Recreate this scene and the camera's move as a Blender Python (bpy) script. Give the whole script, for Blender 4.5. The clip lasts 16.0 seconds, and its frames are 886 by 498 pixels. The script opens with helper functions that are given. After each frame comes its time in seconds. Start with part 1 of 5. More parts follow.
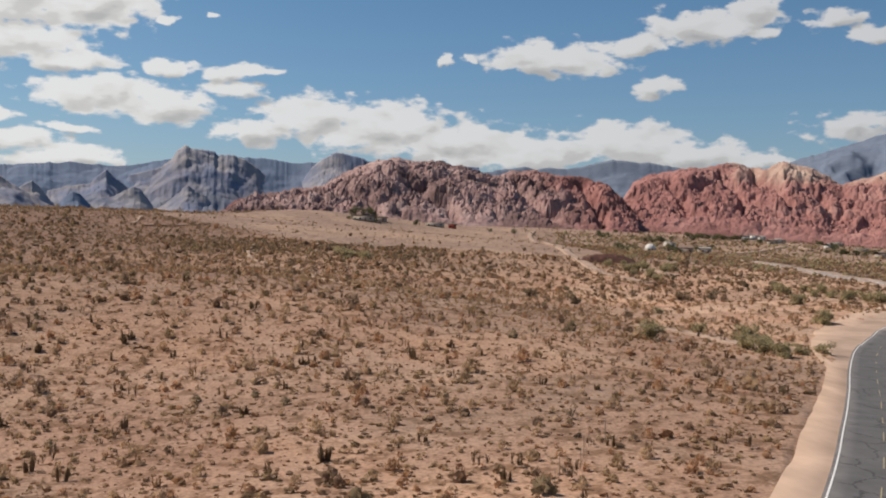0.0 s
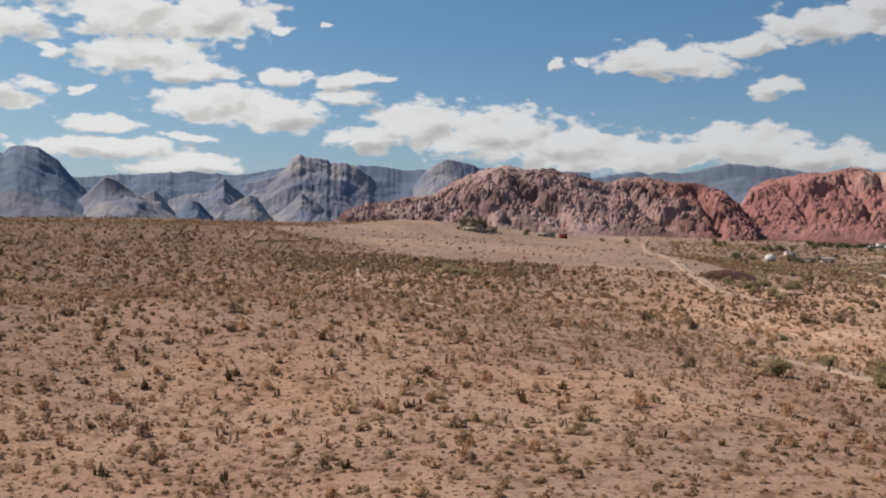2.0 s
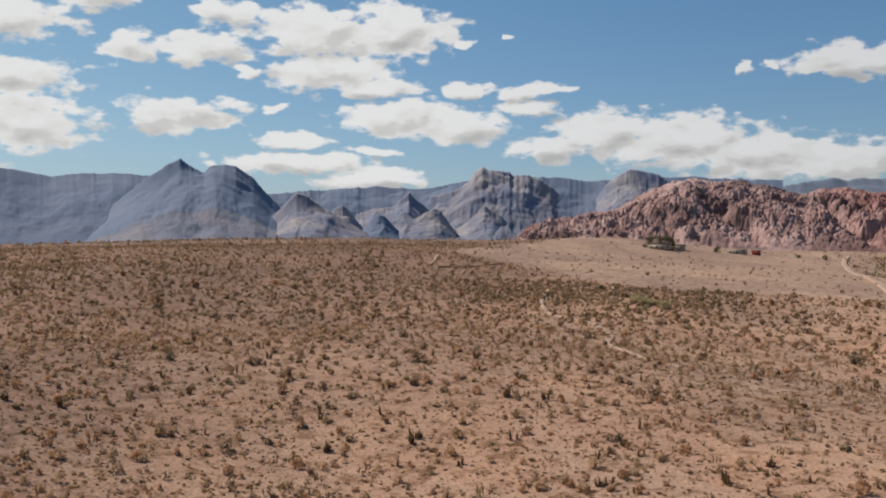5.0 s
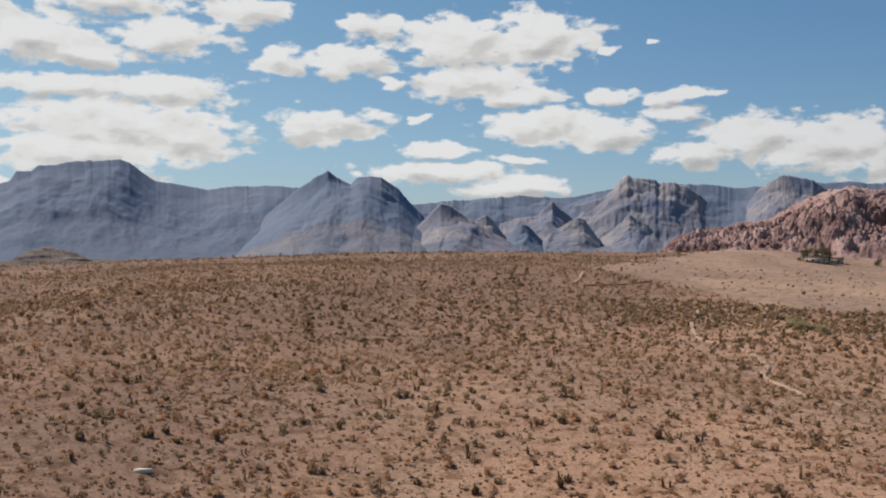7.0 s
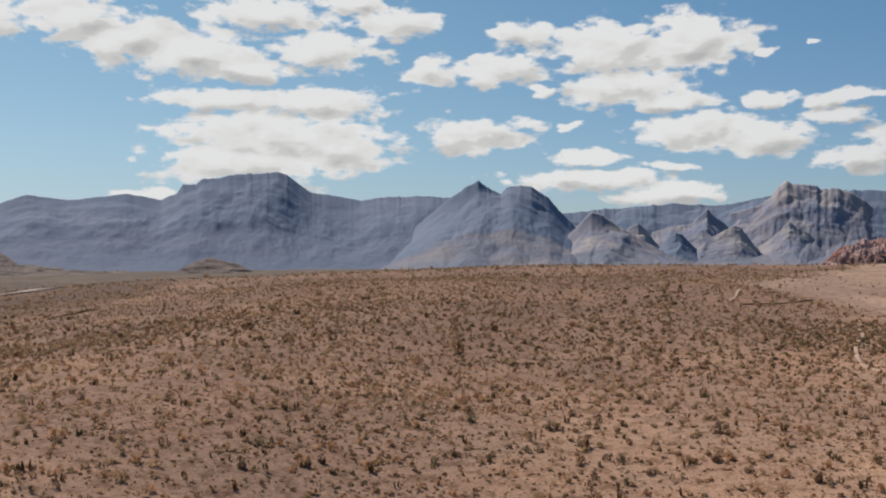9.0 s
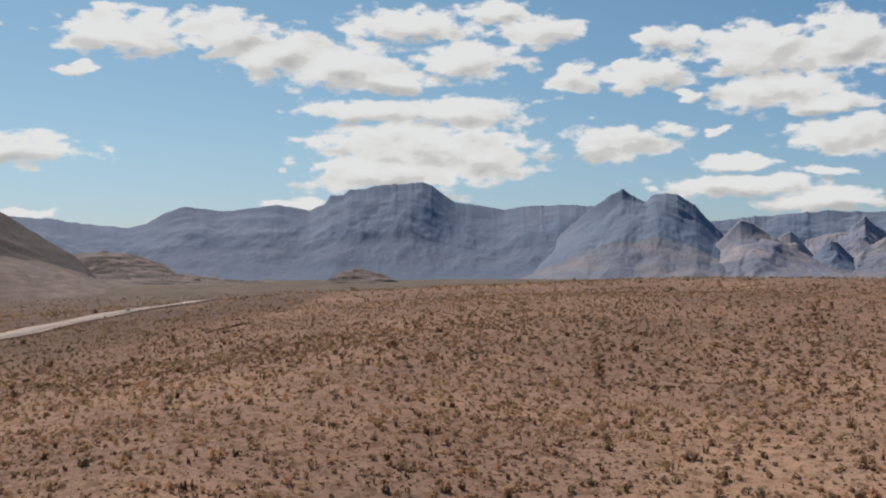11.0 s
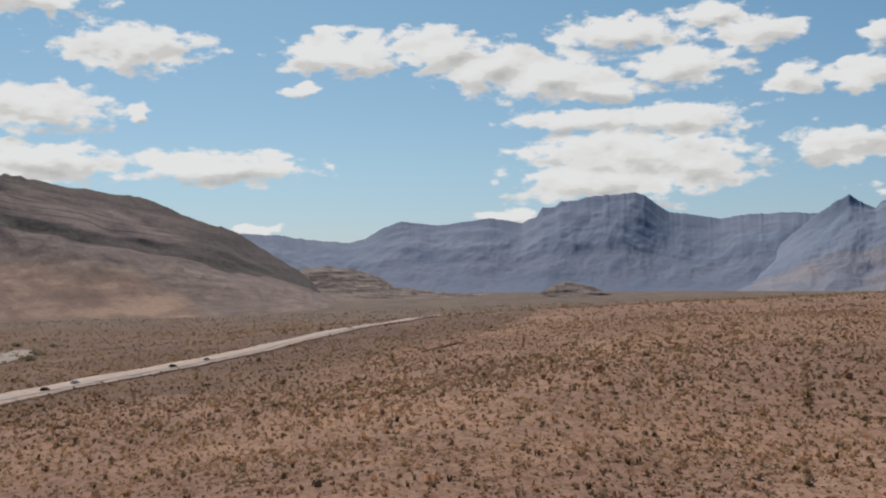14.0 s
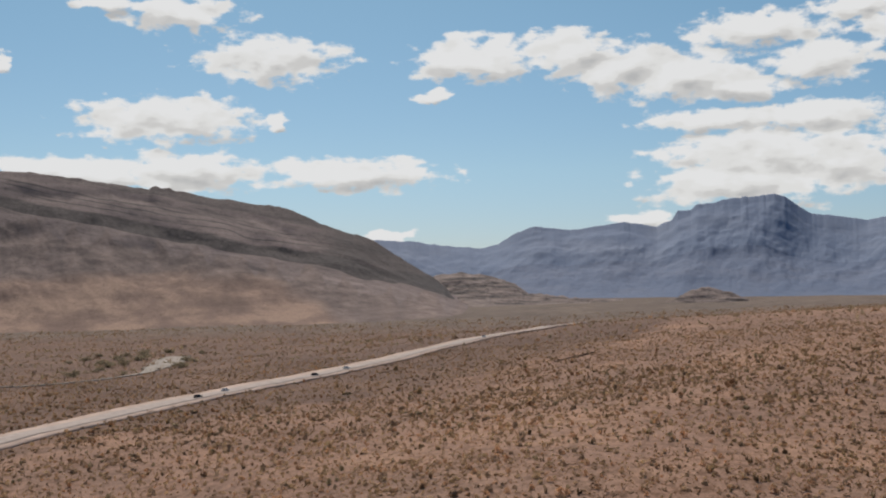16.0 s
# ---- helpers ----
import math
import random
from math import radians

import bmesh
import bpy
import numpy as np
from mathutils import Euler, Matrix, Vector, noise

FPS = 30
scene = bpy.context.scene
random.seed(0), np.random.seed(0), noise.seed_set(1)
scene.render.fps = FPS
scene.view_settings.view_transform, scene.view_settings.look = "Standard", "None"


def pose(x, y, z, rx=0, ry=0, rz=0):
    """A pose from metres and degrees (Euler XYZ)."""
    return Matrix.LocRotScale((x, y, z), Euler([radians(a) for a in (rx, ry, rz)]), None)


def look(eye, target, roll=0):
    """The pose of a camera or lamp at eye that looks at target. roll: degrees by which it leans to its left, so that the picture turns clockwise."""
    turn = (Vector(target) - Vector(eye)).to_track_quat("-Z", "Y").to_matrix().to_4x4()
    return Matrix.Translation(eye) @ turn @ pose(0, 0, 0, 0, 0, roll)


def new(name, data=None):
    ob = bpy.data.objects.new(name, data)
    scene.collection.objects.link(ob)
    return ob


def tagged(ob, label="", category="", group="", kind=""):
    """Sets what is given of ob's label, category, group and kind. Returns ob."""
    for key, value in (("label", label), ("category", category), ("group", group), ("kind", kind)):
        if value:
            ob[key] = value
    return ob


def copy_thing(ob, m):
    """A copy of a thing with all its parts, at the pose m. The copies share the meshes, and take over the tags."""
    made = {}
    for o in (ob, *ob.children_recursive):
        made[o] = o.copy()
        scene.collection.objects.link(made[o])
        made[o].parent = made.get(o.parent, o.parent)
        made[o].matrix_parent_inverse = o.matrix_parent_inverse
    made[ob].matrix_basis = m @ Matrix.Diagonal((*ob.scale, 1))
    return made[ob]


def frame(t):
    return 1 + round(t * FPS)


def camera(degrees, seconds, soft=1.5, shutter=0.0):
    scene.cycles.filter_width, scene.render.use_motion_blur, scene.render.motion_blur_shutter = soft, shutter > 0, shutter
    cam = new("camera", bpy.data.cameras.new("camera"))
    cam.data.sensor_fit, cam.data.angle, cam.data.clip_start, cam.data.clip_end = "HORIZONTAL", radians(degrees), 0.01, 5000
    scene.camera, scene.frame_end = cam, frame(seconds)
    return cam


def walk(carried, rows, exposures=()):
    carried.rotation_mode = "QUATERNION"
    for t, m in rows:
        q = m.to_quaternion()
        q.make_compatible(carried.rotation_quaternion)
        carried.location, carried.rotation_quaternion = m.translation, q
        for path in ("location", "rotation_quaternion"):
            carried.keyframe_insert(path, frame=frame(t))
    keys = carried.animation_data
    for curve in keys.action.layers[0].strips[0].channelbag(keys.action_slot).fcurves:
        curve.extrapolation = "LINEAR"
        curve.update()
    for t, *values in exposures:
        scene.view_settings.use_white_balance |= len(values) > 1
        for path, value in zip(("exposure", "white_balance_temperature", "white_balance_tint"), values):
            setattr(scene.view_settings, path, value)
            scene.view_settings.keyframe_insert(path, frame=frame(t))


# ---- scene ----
cam = camera(45.93, 16.0, soft=2.0)
PATH = [
    (0.0, pose(-0.00, 0.00, 22.00, 89.154, -0.854, 0.000)),
    (0.5, pose(0.01, 1.55, 23.00, 89.192, -0.799, 1.479)),
    (1.0, pose(0.00, 3.10, 23.99, 89.239, -0.743, 2.973)),
    (1.5, pose(-0.02, 4.63, 24.99, 89.296, -0.683, 4.497)),
    (2.0, pose(-0.07, 6.13, 26.00, 89.362, -0.621, 6.053)),
    (2.5, pose(-0.16, 7.60, 27.03, 89.430, -0.555, 7.621)),
    (3.0, pose(-0.29, 9.02, 28.06, 89.500, -0.486, 9.215)),
    (3.5, pose(-0.46, 10.37, 29.10, 89.576, -0.414, 10.841)),
    (6.0, pose(-2.71, 14.23, 34.63, 90.091, -0.012, 19.843)),
    (6.5, pose(-2.80, 14.29, 35.71, 90.202, 0.025, 21.856)),
    (7.0, pose(-2.84, 14.28, 36.79, 90.316, 0.058, 23.883)),
    (7.5, pose(-2.82, 14.19, 37.86, 90.427, 0.083, 25.918)),
    (8.0, pose(-2.72, 14.02, 38.93, 90.540, 0.101, 27.971)),
    (8.5, pose(-2.53, 13.76, 39.98, 90.655, 0.113, 30.036)),
    (9.0, pose(-2.27, 13.44, 41.02, 90.776, 0.119, 32.100)),
    (11.5, pose(2.87, 8.73, 45.85, 91.332, 0.125, 41.878)),
    (12.0, pose(4.65, 7.37, 46.77, 91.438, 0.192, 43.833)),
    (12.5, pose(6.52, 5.97, 47.68, 91.545, 0.264, 45.791)),
    (13.0, pose(8.46, 4.54, 48.58, 91.655, 0.337, 47.736)),
    (13.5, pose(10.49, 3.10, 49.48, 91.763, 0.411, 49.660)),
    (14.0, pose(12.58, 1.66, 50.37, 91.860, 0.481, 51.569)),
    (14.5, pose(14.74, 0.22, 51.25, 91.950, 0.543, 53.460)),
    (15.0, pose(16.94, -1.21, 52.13, 92.029, 0.600, 55.304)),
    (15.5, pose(19.16, -2.63, 53.00, 92.101, 0.653, 57.097)),
    (16.0, pose(21.40, -4.05, 53.86, 92.167, 0.705, 58.852)),
]
walk(cam, PATH)

# ---------------------------------------------------------------- daylight
SUN_AZ, SUN_EL = 70.0, 47.0          # degrees left of the y axis, and above the horizon
scene.view_settings.exposure = 0.0
sun_data = bpy.data.lights.new("sun", "SUN")
sun_data.energy, sun_data.angle, sun_data.color = 5.0, radians(0.5), (1.0, 0.89, 0.80)
sun = new("sun", sun_data)
SUN_DIR = Vector((-math.sin(radians(SUN_AZ)) * math.cos(radians(SUN_EL)),
                  math.cos(radians(SUN_AZ)) * math.cos(radians(SUN_EL)), math.sin(radians(SUN_EL))))
sun.matrix_world = look(SUN_DIR * 900, (0, 0, 0))

# cumulus banks: bearing, elevation, half width, half height, all in degrees
CLOUDS_WEST = [
    (73.4, 14.7, 3.7, 1.11), (76.6, 15.0, 1.9, 0.45), (68.1, 12.4, 4.5, 1.34), (73.5, 9.1, 5.0, 1.34), (68.0, 9.0, 0.8, 0.67),
    (72.6, 6.3, 4.7, 1.26), (77.8, 6.1, 4.1, 0.97), (80.2, 6.5, 2.5, 0.45), (63.6, 6.3, 5.3, 1.00), (56.9, 12.4, 3.7, 1.34),
    (51.8, 12.8, 2.5, 1.26), (48.8, 11.8, 3.8, 1.49), (45.3, 11.0, 4.4, 1.34), (43.0, 10.4, 3.0, 0.82), (59.2, 10.5, 1.1, 0.41),
    (43.3, 8.7, 4.6, 0.74), (38.9, 8.7, 4.4, 0.89), (42.0, 6.9, 5.9, 1.41), (42.8, 5.3, 5.6, 1.34), (37.9, 6.3, 3.4, 1.78),
    (47.8, 3.7, 1.9, 0.52), (61.7, 2.9, 1.4, 0.30), (81.6, 11.8, 0.5, 0.48)]
CLOUDS_MIDDLE = [
    (41.8, 13.3, 3.8, 1.04), (38.5, 11.4, 3.2, 1.11), (35.0, 12.9, 2.8, 1.11), (36.9, 14.0, 2.1, 0.74), (32.8, 10.4, 1.5, 0.97),
    (27.5, 12.4, 2.1, 0.82), (28.8, 10.5, 2.5, 1.04), (26.5, 9.3, 0.6, 0.45), (23.0, 11.5, 3.8, 1.67), (18.7, 11.6, 3.4, 1.67),
    (22.2, 9.5, 4.1, 1.34), (19.8, 8.6, 2.7, 0.67), (14.8, 11.0, 0.55, 0.36), (12.6, 11.1, 0.45, 0.16), (18.0, 7.0, 4.2, 1.11),
    (15.2, 6.5, 2.6, 1.19), (15.0, 8.5, 1.3, 0.41), (11.6, 8.3, 2.0, 0.48), (30.0, 7.0, 3.6, 1.04), (23.9, 5.7, 2.3, 0.41),
    (25.1, 7.4, 0.6, 0.30), (19.8, 5.1, 1.5, 0.33), (24.2, 4.5, 5.2, 0.67), (19.8, 3.8, 3.4, 0.67)]
CLOUDS_NORTH = [
    (10.0, 8.3, 1.2, 0.30), (11.5, 7.5, 2.1, 0.45), (7.3, 6.2, 3.2, 1.41), (3.4, 5.7, 4.6, 1.56), (-1.0, 4.9, 5.0, 1.41),
    (-5.3, 4.5, 4.9, 1.04), (-9.9, 5.0, 3.8, 1.26), (-13.4, 4.4, 3.7, 0.89), (-16.8, 4.0, 2.0, 0.45), (10.3, 5.3, 2.1, 0.82),
    (-6.2, 9.4, 4.4, 1.04), (-4.3, 9.6, 2.1, 0.82), (-10.3, 10.2, 1.7, 0.67), (-11.1, 8.0, 1.3, 0.67), (-13.7, 11.0, 3.2, 0.97),
    (-16.4, 11.7, 2.0, 1.04), (-17.1, 10.5, 1.0, 0.33), (-20.3, 11.2, 1.4, 0.59), (-22.0, 10.3, 1.2, 0.52), (-21.3, 5.8, 2.5, 1.00),
    (0.2, 9.4, 0.5, 0.45), (-1.6, 9.4, 0.4, 0.37)]


class Nodes:
    """Short hand for building a node tree."""

    def __init__(self, tree):
        self.tree = tree
        tree.nodes.clear()

    def add(self, kind, **settings):
        n = self.tree.nodes.new(kind)
        if "operation" in settings:
            n.operation = settings["operation"]
        if "data_type" in settings:
            n.data_type = settings["data_type"]
        if "blend_type" in settings:
            n.blend_type = settings["blend_type"]
        if "interpolation_type" in settings:
            n.interpolation_type = settings["interpolation_type"]
        if "feature" in settings:
            n.feature = settings["feature"]
        return n

    def link(self, a, b):
        self.tree.links.new(a, b)

    def put(self, socket, value):
        if isinstance(value, bpy.types.NodeSocket):
            self.link(value, socket)
        else:
            socket.default_value = value

    def math(self, op, a, b=None, c=None):
        n = self.add("ShaderNodeMath", operation=op)
        for s, v in zip(n.inputs, (a, b, c)):
            if v is not None:
                self.put(s, v)
        return n.outputs[0]

    def vec(self, op, a, b=None, c=None):
        n = self.add("ShaderNodeVectorMath", operation=op)
        for s, v in zip(n.inputs, (a, b, c)):
            if v is not None:
                self.put(s, v)
        return n.outputs["Value"] if op in ("LENGTH", "DOT_PRODUCT") else n.outputs[0]

    def noise(self, where, scale, detail=4.0, rough=0.55, distort=0.0):
        n = self.add("ShaderNodeTexNoise")
        self.put(n.inputs["Vector"], where)
        for key, v in (("Scale", scale), ("Detail", detail), ("Roughness", rough), ("Distortion", distort)):
            n.inputs[key].default_value = v
        return n

    def ramp(self, fac, stops, smooth=False):
        n = self.add("ShaderNodeValToRGB")
        n.color_ramp.interpolation = "EASE" if smooth else "LINEAR"
        e = n.color_ramp.elements
        while len(e) < len(stops):
            e.new(0.5)
        for el, (pos, col) in zip(e, stops):
            el.position, el.color = pos, (*col, 1.0)
        self.put(n.inputs[0], fac)
        return n.outputs[0]

    def mix(self, fac, a, b, blend="MIX"):
        n = self.add("ShaderNodeMix", data_type="RGBA", blend_type=blend)
        self.put(n.inputs[0], fac)
        for s, v in ((n.inputs[6], a), (n.inputs[7], b)):
            self.put(s, v if isinstance(v, bpy.types.NodeSocket) else (*v, 1.0))
        return n.outputs[2]


def build_world():
    world = bpy.data.worlds.new("desert_sky")
    scene.world = world
    world.use_nodes = True
    g = Nodes(world.node_tree)
    sky = g.add("ShaderNodeTexSky")
    sky.sky_type, sky.sun_disc = "NISHITA", False
    sky.sun_elevation, sky.sun_rotation = radians(SUN_EL), radians(-SUN_AZ)
    sky.altitude, sky.air_density, sky.dust_density, sky.ozone_density = 1000.0, 1.0, 0.9, 1.2
    way = g.add("ShaderNodeTexCoord").outputs["Generated"]
    sep = g.add("ShaderNodeSeparateXYZ")
    g.link(way, sep.inputs[0])
    az = g.math("MULTIPLY", g.math("ARCTAN2", g.math("MULTIPLY", sep.outputs[0], -1.0), sep.outputs[1]), 57.29578)
    el = g.math("MULTIPLY", g.math("ARCSINE", sep.outputs[2]), 57.29578)
    # pale and blue towards the horizon, deeper above
    height = g.math("DIVIDE", el, 16.0)
    north = g.ramp(height, [(0.0, (0.80, 0.84, 0.98)), (0.4, (0.73, 0.90, 1.03)), (1.0, (0.65, 0.93, 1.06))])
    west = g.ramp(height, [(0.0, (0.66, 0.72, 0.93)), (0.4, (0.80, 0.925, 0.965)), (1.0, (0.79, 1.01, 0.985))])
    sunward = g.add("ShaderNodeMapRange", interpolation_type="SMOOTHSTEP")
    g.link(az, sunward.inputs[0])
    sunward.inputs[1].default_value, sunward.inputs[2].default_value = 0.0, 45.0
    tint = g.mix(sunward.outputs[0], north, west)
    clear = g.add("ShaderNodeBackground")
    g.link(g.mix(1.0, sky.outputs[0], tint, "MULTIPLY"), clear.inputs[0])
    clear.inputs[1].default_value = SKY_STRENGTH
    com = g.add("ShaderNodeCombineXYZ")
    g.link(az, com.inputs[0])
    g.link(el, com.inputs[1])
    flat = com.outputs[0]
    stretched = g.vec("MULTIPLY", flat, (1.0, 1.9, 1.0))
    # billows push the outline about
    warp = g.noise(stretched, 0.42, 4.0, 0.5)
    push = g.vec("MULTIPLY", g.vec("SUBTRACT", warp.outputs["Color"], (0.5, 0.5, 0.5)), (3.4, 1.2, 0.0))
    place = g.vec("ADD", flat, push)

    def nearness(at):
        near = None
        for bank in (CLOUDS_WEST, CLOUDS_MIDDLE, CLOUDS_NORTH):
            for a, e, w, h in bank:
                d = g.vec("LENGTH", g.vec("MULTIPLY_ADD", at, (1 / w, 1 / h, 0.0), (-a / w, -e / h, 0.0)))
                near = d if near is None else g.math("SMOOTH_MIN", near, d, 0.25)
        return near

    near = nearness(place)
    over = nearness(g.vec("ADD", place, (0.25, 0.45, 0.0)))
    puffs = g.noise(stretched, 0.75, 7.0, 0.57)
    soft = g.noise(stretched, 0.5, 2.0, 0.45)
    above = g.noise(g.vec("ADD", stretched, (0.4, 1.1, 0.0)), 0.5, 2.0, 0.45)
    body = g.math("ADD", g.math("SUBTRACT", 1.0, near), g.math("MULTIPLY", g.math("SUBTRACT", puffs.outputs["Fac"], 0.5), 1.7))
    # rounded heads along the edges
    curls = g.add("ShaderNodeTexVoronoi", feature="SMOOTH_F1")
    g.link(g.vec("ADD", stretched, g.vec("MULTIPLY", warp.outputs["Color"], (1.5, 1.5, 0.0))), curls.inputs["Vector"])
    curls.inputs["Scale"].default_value = 1.1
    body = g.math("ADD", body, g.math("MULTIPLY", g.math("SUBTRACT", 0.42, curls.outputs["Distance"]), 0.55))
    cover = g.add("ShaderNodeMapRange", interpolation_type="SMOOTHSTEP")
    g.link(body, cover.inputs[0])
    cover.inputs[1].default_value, cover.inputs[2].default_value, cover.inputs[4].default_value = -0.07, 0.30, 0.98
    cover = cover.outputs[0]
    # tops catch the sun, thick undersides are grey
    lift = g.math("MULTIPLY", g.math("SUBTRACT", soft.outputs["Fac"], above.outputs["Fac"]), -0.9)
    under = g.math("MULTIPLY", g.math("SUBTRACT", near, over), 0.8)
    depth = g.math("ADD", g.math("ADD", g.math("MULTIPLY", body, 0.27), g.math("MULTIPLY_ADD", lift, 1.1, 0.06)), under)
    tone = g.ramp(depth, [(0.0, (1.0, 1.0, 1.0)), (0.22, (0.94, 0.935, 0.92)), (0.42, (0.77, 0.76, 0.745)), (0.72, (0.60, 0.60, 0.60))], True)
    # the clouds away from the sun are duller
    dull = g.ramp(g.math("DIVIDE", g.math("ADD", az, 30.0), 90.0), [(0.05, (0.75, 0.76, 0.785)), (0.55, (1, 1, 1))])
    cloud = g.add("ShaderNodeBackground")
    g.link(g.mix(1.0, tone, dull, "MULTIPLY"), cloud.inputs[0])
    cloud.inputs[1].default_value = CLOUD_STRENGTH
    both = g.add("ShaderNodeMixShader")
    g.link(cover, both.inputs[0])
    g.link(clear.outputs[0], both.inputs[1])
    g.link(cloud.outputs[0], both.inputs[2])
    out = g.add("ShaderNodeOutputWorld")
    g.link(both.outputs[0], out.inputs[0])


SKY_STRENGTH, CLOUD_STRENGTH = 0.076, 0.765
build_world()

# ---------------------------------------------------------------- materials
def material(name, rough=0.95):
    m = bpy.data.materials.new(name)
    m.use_nodes = True
    g = Nodes(m.node_tree)
    b = g.add("ShaderNodeBsdfPrincipled")
    b.inputs["Roughness"].default_value = rough
    b.inputs["Specular IOR Level"].default_value = 0.15
    out = g.add("ShaderNodeOutputMaterial")
    g.link(b.outputs[0], out.inputs[0])
    return m, g, b


def bump(g, b, height, strength, distance):
    n = g.add("ShaderNodeBump")
    n.inputs["Strength"].default_value, n.inputs["Distance"].default_value = strength, distance
    g.link(height, n.inputs["Height"])
    g.link(n.outputs[0], b.inputs["Normal"])


def place_of(g):
    return g.add("ShaderNodeNewGeometry").outputs["Position"]


def simple(name, colour, rough=0.9, vary=0.25, scale=3.0, metal=0.0):
    m, g, b = material(name, rough)
    where = g.add("ShaderNodeTexCoord").outputs["Object"]
    n = g.noise(where, scale, 4.0)
    dark = tuple(c * (1 - vary) for c in colour)
    light = tuple(min(1.0, c * (1 + vary)) for c in colour)
    g.link(g.ramp(n.outputs["Fac"], [(0.3, dark), (0.7, light)]), b.inputs["Base Color"])
    b.inputs["Metallic"].default_value = metal
    return m


def leafy(name, colour, vary=0.35):
    """Dry desert leaves and twigs, each plant its own tone."""
    m, g, b = material(name, 0.9)
    where = place_of(g)
    n = g.noise(where, 0.9, 3.0)
    fine = g.noise(where, 14.0, 2.0)
    both = g.math("ADD", g.math("MULTIPLY", n.outputs["Fac"], 0.7), g.math("MULTIPLY", fine.outputs["Fac"], 0.3))
    dark = tuple(c * (1 - vary) for c in colour)
    light = tuple(c * (1 + vary) for c in colour)
    colour = g.ramp(both, [(0.35, dark), (0.65, light)])
    g.link(colour, b.inputs["Base Color"])
    # thin leaves and twigs let some sun through
    thin = g.add("ShaderNodeBsdfTranslucent")
    g.link(colour, thin.inputs["Color"])
    blend = g.add("ShaderNodeMixShader")
    blend.inputs[0].default_value = 0.5
    g.link(b.outputs[0], blend.inputs[1])
    g.link(thin.outputs[0], blend.inputs[2])
    g.link(blend.outputs[0], [n for n in g.tree.nodes if n.bl_idname == "ShaderNodeOutputMaterial"][0].inputs[0])
    return m


def reach(g, value, wander, lo, hi):
    """A soft edge across the plan, wandering with a noise."""
    n = g.add("ShaderNodeMapRange", interpolation_type="SMOOTHSTEP")
    g.link(g.math("ADD", value, g.math("MULTIPLY", g.math("SUBTRACT", wander.outputs["Fac"], 0.5), 260.0)), n.inputs[0])
    n.inputs[1].default_value, n.inputs[2].default_value = lo, hi
    return n.outputs[0]


def span(g, value, lo, hi):
    n = g.add("ShaderNodeMapRange", interpolation_type="SMOOTHSTEP")
    g.link(value, n.inputs[0])
    n.inputs[1].default_value, n.inputs[2].default_value = lo, hi
    return n.outputs[0]


